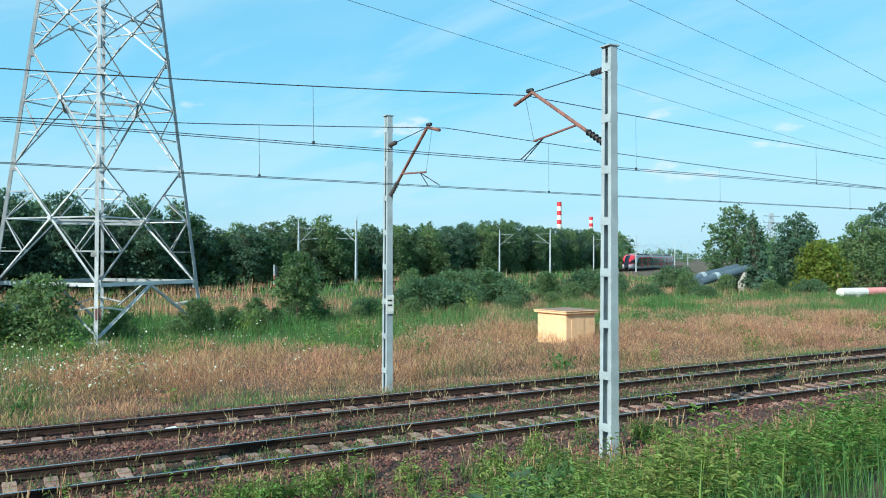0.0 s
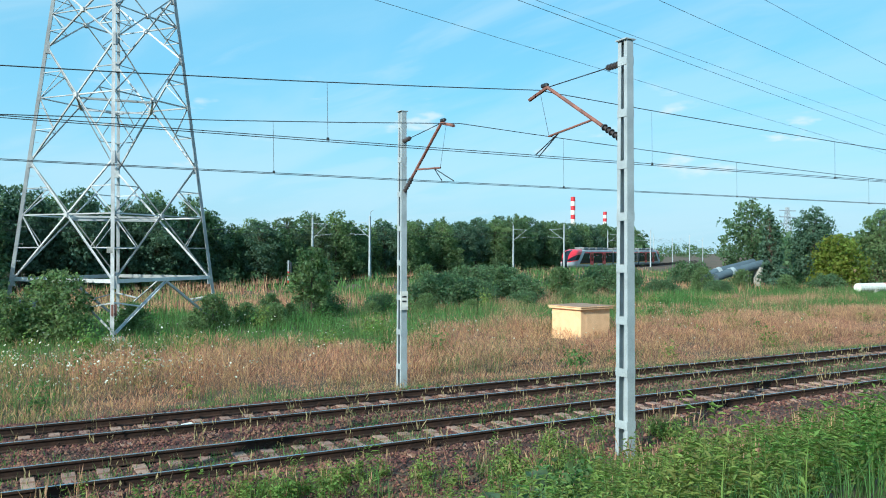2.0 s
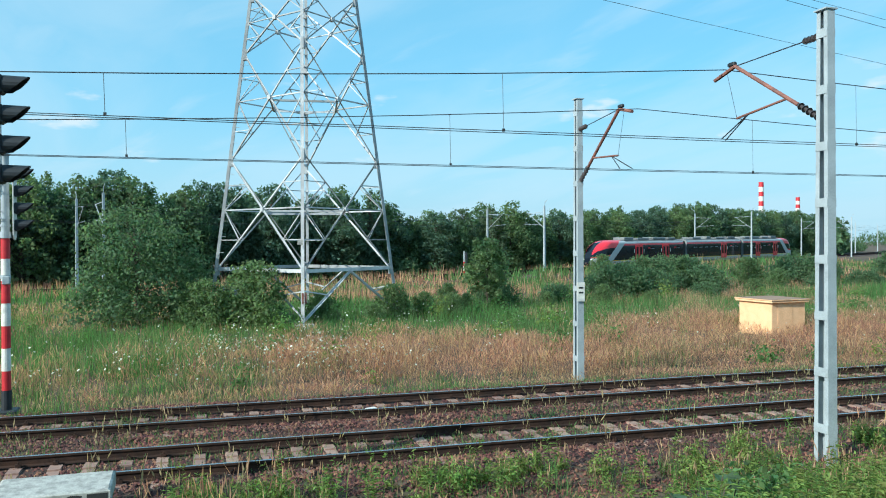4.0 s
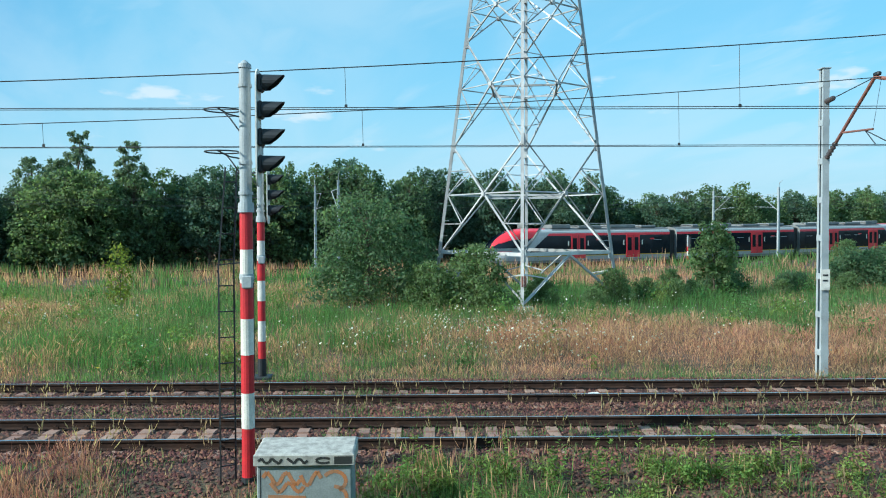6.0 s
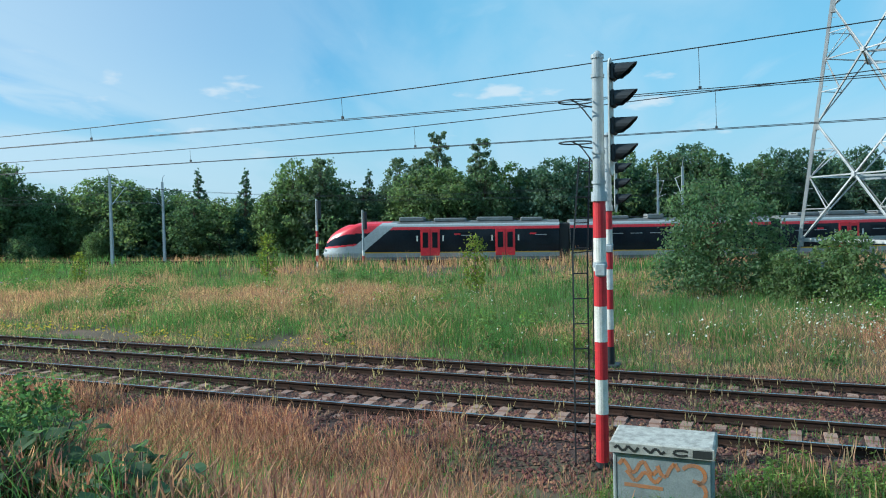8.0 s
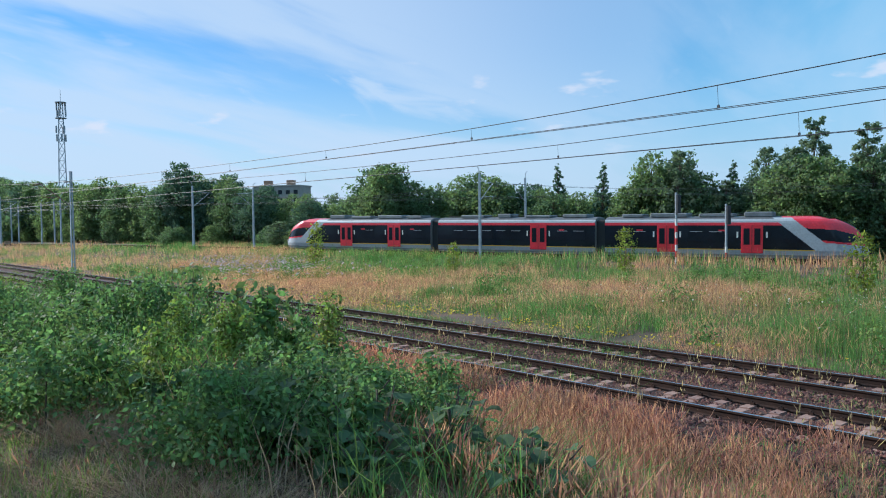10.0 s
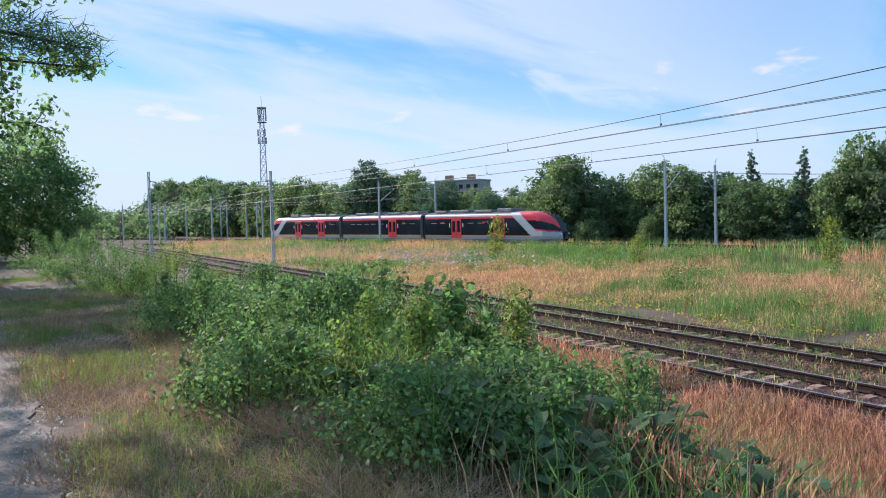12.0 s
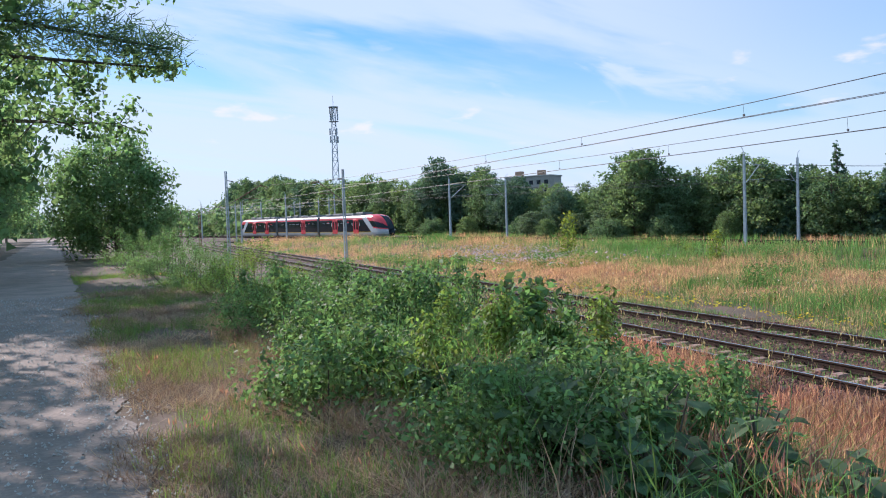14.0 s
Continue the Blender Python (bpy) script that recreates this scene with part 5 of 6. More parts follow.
def leaf_cloud(centers, radii, count, size, flat=0.75, shell=0.45, aspect=1.7, simple=False, feather=1.15):
    """Leaves as folded rhombs spread through ellipsoid clumps, denser towards their skins."""
    centers, radii = np.asarray(centers, float), np.asarray(radii, float)
    w = radii ** 2
    which = RNG.choice(len(centers), count, p=w / w.sum())
    d = RNG.normal(0, 1, (count, 3))
    d /= np.linalg.norm(d, axis=1)[:, None]
    r = radii[which] * (shell + (feather - shell) * RNG.uniform(0, 1, count) ** 0.75)
    p = centers[which] + d * r[:, None] * np.array([1, 1, flat])
    nrm = d + RNG.normal(0, 0.65, (count, 3)) + np.array([0, 0, 0.25])
    nrm /= np.linalg.norm(nrm, axis=1)[:, None]
    t = np.cross(nrm, RNG.normal(0, 1, (count, 3)))
    t /= np.linalg.norm(t, axis=1)[:, None] + 1e-9
    b = np.cross(nrm, t)
    s = (size * RNG.uniform(0.55, 1.3, count))[:, None]
    if simple:
        v = np.stack([p - t * s * aspect * 0.6, p + b * s * 0.75 + t * s * 0.3, p - b * s * 0.75 + t * s * 0.5], 1)
        return v.reshape(-1, 3), np.arange(count * 3), np.full(count, 3)
    v = np.stack([p - t * s * aspect / 2, p + b * s / 2 + nrm * s * 0.12, p + t * s * aspect / 2, p - b * s / 2 + nrm * s * 0.12], 1)
    base = (np.arange(count) * 4)[:, None]
    loops = (base + np.array([[0, 1, 2, 0, 2, 3]])).reshape(-1)
    return v.reshape(-1, 3), loops, np.full(count * 2, 3)


shoulder_weeds()


def meadow_clumps():
    """Low leafy weeds that stand in clumps in the meadow."""
    for name, mat, n, leaves, label in (("meadow_weeds", M_GRASS, 420, 42000, "dark leafy weed clumps in the meadow"), ("fresh_weeds", M_WEED, 230, 21000, "bright leafy weed clumps in the meadow")):
        x = RNG.uniform(-75, 50, n)
        y = 22.0 + 26 * RNG.uniform(0, 1, n) ** 1.3
        ok = (smooth_noise(x, y, 7, 71) + RNG.normal(0, 0.1, n) > 0.42) & ~((np.abs(x - 18.5) < 3) & (np.abs(y - 28) < 5))
        x, y = x[ok], y[ok]
        r = RNG.uniform(0.22, 0.55, len(x)) * (0.7 + y / 80)
        c = np.stack([x, y, land(x, y) + r * 0.75], -1)
        v, l, s = leaf_cloud(c, r, leaves, 0.055, flat=1.1, shell=0.1, aspect=2.4, simple=True, feather=1.35)
        tagged(part(name, soup(name, v, l, s), mat), label, "weeds", kind="stuff")


meadow_clumps()


def tree(name, m, height, spread, mat, leaves, size, label, category="tree", group="", style="round", trunk=0.16, low=0.05):
    """Tapered trunk, limbs to every clump, and a crown of small leaves."""
    rr = random.Random(int(height * 977 + spread * 131 + leaves))
    t = thing(name, m, label, category, group)
    wood = Shape()
    lean = Vector((rr.uniform(-0.05, 0.05) * height, rr.uniform(-0.05, 0.05) * height, 0))
    pts = [Vector((0, 0, -0.3)), lean * 0.3 + Vector((0, 0, height * 0.35)), lean * 0.7 + Vector((0, 0, height * 0.65)), lean + Vector((0, 0, height * 0.92))]
    rad = [trunk, trunk * 0.75, trunk * 0.45, trunk * 0.12]
    for a, b, r0, r1 in zip(pts, pts[1:], rad, rad[1:]):
        wood.tube(a, b, r0, r1, 8, caps=False)
    centers, radii = [], []
    n = 120 if style != "slim" else 80
    for i in range(n):
        f = low + (0.97 - low) * (i + rr.random()) / n
        if style == "round":
            w = spread * (math.sin(math.pi * min(1, (f - low) / (1 - low) * 0.82 + 0.16)) ** 0.7)
        elif style == "cone":
            w = spread * (1.03 - f) ** 0.85
        elif style == "bush":
            w = spread * math.sqrt(max(0.05, 1 - ((f - 0.25) / 0.78) ** 2))
        else:
            w = spread * (0.45 + 0.55 * math.sin(math.pi * min(1, f * 1.02)))
        a = i * 2.4 + rr.uniform(-0.5, 0.5)
        d = w * (math.sqrt(rr.uniform(0.08, 0.95)) if rr.random() < 0.9 else rr.uniform(0.95, 1.15))
        c = Vector((d * math.cos(a), d * math.sin(a), f * height * rr.uniform(0.95, 1.03))) + lean * f
        centers.append(tuple(c))
        radii.append((1.4 - f if style == "cone" else 1.0) * max(0.16, 0.12 * w * rr.uniform(0.5, 1.5) + 0.035 * spread))
        root = pts[0].lerp(pts[-1], max(0.1, f - 0.16))
        wood.tube(root, c, trunk * 0.16, trunk * 0.03, 4, caps=False)
    part("trunk", wood, M_BARK, t, "bare branching trunk")
    v, l, s = leaf_cloud(centers, radii, leaves, size, shell=0.1, simple=size > 0.145, feather=2.3)
    part("crown", soup("crown", v, l, s), mat, t, "uneven leafy crown")
    return t


FOREST = [
    tree("tree", pose(-83, 61, 0.8), 10.5, 3.4, M_LEAF[1], 7000, 0.20, "broad leafy tree at the wood's edge", group="wood beyond the railway"),
    tree("tree", pose(-40.5, 86.5, 0.3), 10.5, 3.3, M_LEAF[0], 7000, 0.20, "dense dark green tree at the wood's edge", group="wood beyond the railway"),
    tree("tree", pose(-37.6, 83.5, 0.2), 14.3, 1.9, M_LEAF[2], 6000, 0.20, "tall slim poplar above the wood", group="wood beyond the railway", style="slim"),
    tree("tree", pose(-62.0, 72.5, 0.5), 10.1, 1.9, M_LEAF[4], 6000, 0.19, "dark pointed conifer in the wood", group="wood beyond the railway", style="cone"),
    tree("tree", pose(-41.0, 81.5, 0.4), 11.2, 2.2, M_LEAF[2], 5500, 0.19, "silvery green birch at the wood's edge", group="wood beyond the railway", low=0.12),
    tree("tree", pose(-10, 90, 0.3), 11.5, 3.2, M_LEAF[4], 7500, 0.20, "dark pine with a dense rounded crown", group="wood beyond the railway", low=0.22),
]
# height of the wood's edge along the far railway
WOOD_S = (-240, -200, -150, -138, -114, -92, -84, -78, -70, -60, -56, -52, -44, -36, -30, -26, -20, -14, -8, 0, 9, 14, 18, 23, 27, 34, 40, 46, 50, 54, 60, 63, 66, 76, 82, 92, 98, 104, 110, 116, 124, 140, 162, 188, 210, 258)
WOOD_H = (10.5, 11, 10.8, 11.4, 10, 9.2, 8.3, 10.4, 9.6, 8.0, 9.6, 12.2, 10.6, 11.6, 11.7, 10.2, 12.0, 12.0, 10.6, 10.6, 10.3, 8.6, 8.8, 11.2, 8.0, 7.0, 8.0, 9.8, 9.2, 7.2, 11.4, 11.4, 7.9, 7.2, 8.4, 9.4, 10.8, 11.4, 13.2, 10.6, 10.6, 12, 12, 13.5, 15.5, 15.5)
KIND_H = (10.5, 10.5, 14.3, 10.1, 11.2, 11.5)


def forest():
    rr = random.Random(11)

    def plant(k, s, off, h, wide=1.0):
        away = max(0.0, s - 45) * 0.07
        x, y, z, _ = far_pose(s, off - away)
        f = h * (1 + away / 110) / KIND_H[k] * 1.02
        ob = copy_thing(FOREST[k], pose(x, y, float(land(x, y)) - 0.15, 0, 0, rr.uniform(0, 360)))
        w = wide * rr.uniform(0.9, 1.1) * (0.55 + 0.45 * f)
        ob.scale = (w, w, f)
    for k, s, h in ((3, 16.3, 9.9), (4, 10, 11.3), (3, 30.4, 10.2), (2, 3.6, 13.2), (4, 21.5, 11.4), (0, 24.5, 11.0), (3, 43, 8.6), (3, 40.5, 8.2), (4, 61.5, 11.6), (5, 110, 13.6)):
        plant(k, s, -14.5, h)
    s = -240.0
    while s < 262:
        h = float(np.interp(s, WOOD_S, WOOD_H))
        if s < -62:
            mix = (4, 5, 0.2, 0.2, 0.8, 3)
        elif s < 6:
            mix = (2, 4, 0, 0.3, 0.4, 8)
        elif s < 60:
            mix = (7, 3, 0, 0.2, 2.5, 0.6)
        else:
            mix = (6, 5, 0, 0.3, 1.2, 2)
        plant(rr.choices(range(6), mix)[0], s + rr.uniform(-0.6, 0.6), rr.uniform(-17.5, -13.5), h * rr.uniform(0.90, 1.02))
        if rr.random() < 0.6:
            plant(rr.choices(range(6), (3, 5, 0, 0, 0, 5))[0], s + rr.uniform(0.5, 2.0), rr.uniform(-25, -20), h * rr.uniform(0.86, 1.02))
        s += 2.7 if -66 < s < 66 else 4.0


forest()


def undergrowth():
    """Bushy edge under the first row of the wood."""
    rr = random.Random(8)
    c, r = [], []
    for s in range(-300, 150, 2):
        for k in range(2):
            off = rr.uniform(-22, -11.5) - (4 + (s - 45) * 0.16 if s > 45 else 0)
            x, y, z, _ = far_pose(s + rr.uniform(-1, 1), off)
            rad = rr.uniform(0.9, 1.9)
            c.append((x, y, float(land(x, y)) + rad * rr.uniform(0.3, 1.3)))
            r.append(rad)
    v, l, f = leaf_cloud(c, r, 70000, 0.26, shell=0.3, simple=True)
    tagged(part("undergrowth", soup("undergrowth", v, l, f), M_LEAF[0]), "dark bushy undergrowth along the wood's edge", "undergrowth", kind="stuff")


undergrowth()


def far_woods():
    """Distant tree belt all round behind the first rows."""
    c, r = [], []
    rr = random.Random(5)
    for i in range(900):
        a = rr.uniform(-125, 75)
        d, h = rr.uniform(200, 310), rr.uniform(6, 10)
        if 42.5 < a < 51.0:
            d, h = rr.uniform(560, 760), rr.uniform(7, 11)
        a = radians(a)
        for k in range(2):
            c.append((d * math.sin(a) + rr.uniform(-4, 4), d * math.cos(a) + rr.uniform(-4, 4), h * (0.35 + 0.4 * k)))
            r.append(rr.uniform(2.6, 4.4))
    keep = [i for i, p in enumerate(c) if not (p[1] < 30 and -170 < p[0] < 0)]
    v, l, s = leaf_cloud([c[i] for i in keep], [r[i] for i in keep], 130000, 0.75, simple=True)
    tagged(part("distant_woods", soup("distant_woods", v, l, s), M_LEAF[0]), "distant belt of dark green trees", "woods", kind="stuff")


far_woods()

SHRUBS = [
    tree("shrub", pose(-3.0, 39.4, 0), 5.3, 2.9, M_LEAF[0], 13000, 0.115, "large rounded dark green shrub beside the pylon", "shrub", style="bush", low=0.05, trunk=0.08),
    tree("shrub", pose(2.2, 37.6, 0), 2.9, 1.4, M_LEAF[1], 5200, 0.105, "leafy willow shrub at the pylon's foot", "shrub", style="bush", low=0.05, trunk=0.05),
    tree("shrub", pose(27.6, 50.0, 0), 2.3, 2.2, M_LEAF[0], 6500, 0.12, "low dark green shrub in the meadow", "shrub", style="bush", low=0.05, trunk=0.05),
    tree("sapling", pose(-14.2, 36.5, 0), 3.0, 0.55, M_LEAF[3], 650, 0.10, "yellow-green sapling standing in the meadow", "sapling", style="slim", low=0.12, trunk=0.03),
    tree("shrub", pose(16.0, 44.3, 0), 4.0, 1.2, M_LEAF[1], 3600, 0.13, "thin open young tree in the meadow", "shrub", style="slim", low=0.2, trunk=0.05),
]


def shrubs():
    rr = random.Random(3)
    spots = [(1, 5.6, 39.6, 0.55), (1, 9.4, 40.2, 0.62), (1, 11.2, 41.2, 0.5), (1, 0.0, 37.4, 0.75), (2, 30.5, 51.0, 0.95), (2, 36.2, 52.5, 1.0), (4, 35.2, 53.0, 0.7), (1, 14.2, 43.0, 0.4), (2, 2, 52, 0.7),
             (3, -33, 45, 1.1), (3, -43, 38, 0.9), (3, -57, 35, 1.3), (1, 45, 58, 1.0), (2, 52, 60, 1.2), (2, 58, 64, 1.0), (1, 62, 57, 0.8), (2, 70, 66, 1.2), (1, 78, 62, 1.0), (2, 84, 58, 1.1), (1, 66, 50, 0.7), (2, 75, 52, 0.8), (2, 90, 66, 1.1), (2, 40, 66, 1.2), (2, 46, 70, 1.1), (1, 36, 68, 0.9),
             (1, 13.5, 44.5, 0.5), (2, 17.5, 46.5, 0.6), (1, 19.5, 43.5, 0.4), (2, 22.0, 47.5, 0.5), (1, 24.0, 45.0, 0.45), (1, 26.5, 43.5, 0.35), (2, 33.0, 47.0, 0.5), (1, 38.5, 49.0, 0.5), (1, 43.0, 52.0, 0.6), (2, 48.0, 53.0, 0.6), (2, 55.0, 55.5, 0.7), (1, 12.4, 39.6, 0.45), (1, 7.8, 37.8, 0.4), (1, -0.8, 41.8, 0.8), (2, 60.0, 53.0, 0.6), (1, 68.0, 57.0, 0.7),
             (2, -78, 62, 1.1), (2, -84, 58, 1.2), (1, -96, 56, 1.0), (2, -105, 58, 1.3), (1, -118, 54, 1.2), (1, -70, 64, 1.0), (2, -128, 52, 1.2)]
    for k, x, y, f in spots:
        ob = copy_thing(SHRUBS[k], pose(x, y, float(land(x, y)) - 0.05, 0, 0, rr.uniform(0, 360)))
        ob.scale = (f, f, f * rr.uniform(0.9, 1.1))
    for x, y, f in ((-82, 63, 0.42), (-88, 61, 0.48), (-93, 59, 0.36), (-100, 56, 0.4)):
        ob = copy_thing(FOREST[4], pose(x, y, float(land(x, y)) - 0.6, 0, 0, rr.uniform(0, 360)))
        ob.scale = (f * 2.3, f * 2.3, f)
    for k, x, y, f in ((1, 76, 62, 1.0), (3, 74, 58, 0.95), (5, 84, 60, 0.85), (0, 90, 56, 0.9), (1, 96, 52, 0.95), (5, 102, 60, 1.0), (0, 88, 48, 0.75), (1, 100, 44, 0.9), (5, 110, 50, 1.0), (0, 116, 42, 1.0), (1, 95, 68, 0.8)):
        ob = copy_thing(FOREST[k], pose(x, y, float(land(x, y)) - 0.2, 0, 0, rr.uniform(0, 360)))
        ob.scale = (f, f, f)
    t = tree("shrub", pose(80, 54, 0.3), 5.5, 2.6, M_LEAF[3], 3600, 0.22, "bright yellow-green young tree", "shrub", style="bush", low=0.08, trunk=0.08)


shrubs()


# trees and thicket on the bank
tree("tree", pose(-47, 0.5, 1.3), 7.6, 3.4, M_MAPLE, 26000, 0.115, "round leafy tree beside the dirt track", low=0.16, trunk=0.16)
EDGE = tree("tree", pose(-29, -5.6, 1.9), 11.5, 3.9, M_MAPLE, 12000, 0.16, "dark tree on the far side of the dirt track", group="trees along the dirt track", low=0.14)
# unseen extras: -17.5, -13.8 shade the track, x > 0 darkens train windows
for x, y, f in ((-38, -8.2, 0.95), (-45, -8.8, 1.0), (-53, -9.3, 1.0), (-61, -9.8, 1.0), (-70, -10.4, 1.1), (-84, -11.4, 1.1), (-17.5, -6.6, 0.8), (-13.8, -7.6, 0.9), (-100, -12.4, 1.1), (-118, -13.5, 1.0), (-140, -15.0, 1.1), (11, -12, 1.0), (21, -10.5, 1.05), (32, -12, 1.0), (44, -11, 1.1), (58, -12, 1.0)):
    ob = copy_thing(EDGE, pose(x, y, float(land(x, y)) - 0.1, 0, 0, x * 37 % 360))
    ob.scale = (f, f, f)


def overhang():
    """Tree whose leafy boughs and a pine branch reach over the track."""
    t = thing("tree", pose(-10.2, -4.6, 2.0), "maple and pine boughs reaching out over the dirt track", "tree", "trees along the dirt track")
    wood = Shape()
    wood.tube((0, 0, -0.3), (0.1, 0.1, 3.2), 0.22, 0.17, 10).tube((0.1, 0.1, 3.2), (0, 0.2, 7.5), 0.17, 0.08, 8)
    boughs = [((0.1, 0.1, 1.8), (-0.3, 2.7, 2.9), (-0.6, 5.0, 2.9)), ((0.1, 0.1, 2.2), (-0.2, 2.6, 3.6), (-0.5, 5.4, 3.55)), ((0, 0.1, 2.8), (0.1, 2.7, 4.3), (-0.1, 5.2, 4.4)), ((0, 0.2, 3.6), (0.3, 2.4, 5.2), (0.1, 4.8, 5.3)), ((0, 0.2, 4.2), (-0.2, 2.2, 5.9), (-0.4, 4.2, 6.2))]
    c, r = [], []
    for a, b, e in boughs:
        a, b, e = Vector(a), Vector(b), Vector(e)
        wood.tube(a, b, 0.06, 0.035, 6).tube(b, e, 0.035, 0.01, 6)
        for k in range(9):
            u = k / 8
            p = b.lerp(e, u) if k > 2 else a.lerp(b, 0.55 + 0.2 * k)
            for q in range(4):
                w = Vector((random.uniform(-0.6, 0.6), random.uniform(-0.4, 0.4), random.uniform(-0.45, 0.3))) * (1.15 - 0.5 * u)
                c.append(tuple(p + w))
                r.append(random.uniform(0.16, 0.34) * (1.1 - 0.4 * u))
                wood.tube(p, p + w, 0.008, 0.003, 4, caps=False)
    for k in range(26):
        c.append((random.uniform(-1.4, 1.2), random.uniform(-1.0, 1.7), random.uniform(1.4, 8.0)))
        r.append(random.uniform(0.45, 0.9))
    part("trunk", wood, M_BARK, t, "branching trunk")
    v, l, s = leaf_cloud(c, r, 30000, 0.05, shell=0.05, aspect=1.5)
    part("maple_leaves", soup("maple_leaves", v, l, s), M_MAPLE, t, "lobed green leaves against the sky")
    needles, limb = [], Shape()
    a, b = Vector((-0.2, 0.6, 4.4)), Vector((-0.3, 5.6, 3.72))
    limb.tube(a, b, 0.05, 0.012, 6)
    n = 3000
    u = RNG.uniform(0.25, 1, n) ** 0.8
    stem = np.array(a)[None] * (1 - u[:, None]) + np.array(b)[None] * u[:, None] + RNG.normal(0, 0.17, (n, 3)) * (1.3 - 0.6 * u[:, None])
    d = RNG.normal(0, 1, (n, 3)) + np.array([0, 0.9, 0.1])
    d /= np.linalg.norm(d, axis=1)[:, None]
    sd = np.cross(d, RNG.normal(0, 1, (n, 3)))
    sd /= np.linalg.norm(sd, axis=1)[:, None]
    v = np.stack([stem - sd * 0.009, stem + sd * 0.009, stem + d * RNG.uniform(0.12, 0.24, n)[:, None]], 1)
    part("pine_limb", limb, M_BARK, t)
    part("pine_spray", soup("pine_spray", v.reshape(-1, 3), np.arange(n * 3), np.full(n, 3)), M_LEAF[4], t, "dark long pine needles")


overhang()


def thicket():
    rr = random.Random(21)
    label = "dense green bramble and weed thicket on the bank"
    for i, (x, y, h, w, n) in enumerate(((-5.9, 3.9, 0.72, 1.0, 7500), (-7.4, 5.3, 0.85, 1.2, 7000), (-7.4, 3.6, 0.95, 1.4, 9000), (-9.2, 4.9, 1.05, 1.5, 9000), (-9.8, 2.9, 0.95, 1.2, 7500), (-11.6, 4.2, 1.2, 1.6, 9000), (-13.5, 5.2, 1.3, 1.7, 8000), (-14.0, 3.0, 1.0, 1.4, 6500), (-16.5, 4.2, 1.3, 1.6, 6500), (-19.5, 3.2, 1.3, 1.7, 6000), (-23.0, 2.4, 1.2, 1.6, 5500), (-28, 2.0, 1.3, 1.8, 5000), (-34, 1.4, 1.4, 2.0, 4500), (-5.6, 2.9, 0.62, 0.95, 6000), (-6.3, 3.6, 0.75, 1.0, 6500), (-8.3, 4.4, 0.9, 1.1, 7000), (-10.6, 5.6, 1.05, 1.3, 7000), (-12.6, 2.5, 0.8, 1.0, 5500), (-11.0, 3.3, 1.0, 1.2, 6500), (-8.6, 6.2, 0.85, 1.1, 6000), (-7.8, 2.2, 0.6, 0.9, 4500), (-21, 7.0, 1.2, 1.6, 4500), (-27, 7.5, 1.2, 1.8, 4200), (-36, 8, 1.3, 2.2, 4200), (6.4, 8.0, 0.95, 0.75, 1800), (-8.0, 4.2, 1.25, 0.7, 1500), (-12.0, 4.6, 1.5, 0.8, 1500))):
        t = thing("bramble_bush", pose(x, y, float(land(x, y)) - 0.05), label, "bramble bush", "thicket on the bank")
        c, r = [], []
        stems = Shape()
        for k in range(26):
            a, d = rr.uniform(0, 6.28), w * math.sqrt(rr.random()) * 0.85
            z = h * (0.25 + 0.6 * rr.random()) * (1.1 - 0.45 * d / w)
            c.append((d * math.cos(a), d * math.sin(a), z))
            r.append(rr.uniform(0.12, 0.34))
            stems.tube((d * 0.5 * math.cos(a), d * 0.5 * math.sin(a), -0.2), c[-1], 0.012, 0.006, 5, caps=False)
        for k in range(7):
            a, d = rr.uniform(0, 6.28), w * rr.random() * 0.8
            top = h * rr.uniform(0.95, 1.2)
            stems.tube((d * math.cos(a), d * math.sin(a), 0), (d * math.cos(a) + 0.1, d * math.sin(a), top), 0.010, 0.004, 5, caps=False)
            for q in range(4):
                c.append((d * math.cos(a) + 0.1, d * math.sin(a), top * (0.7 + 0.09 * q)))
                r.append(0.12)
        v, l, s = leaf_cloud(c, r, int(n * 1.5) if n > 2000 else n, rr.uniform(0.024, 0.036) if n > 2000 else 0.06, flat=0.9, shell=0.1, aspect=1.8, feather=1.6)
        part("woody_base", stems, M_BARK, t)
        part("leaves", soup("leaves", v, l, s), M_WEED if i % 7 == 2 else M_BRAMBLE, t)


thicket()


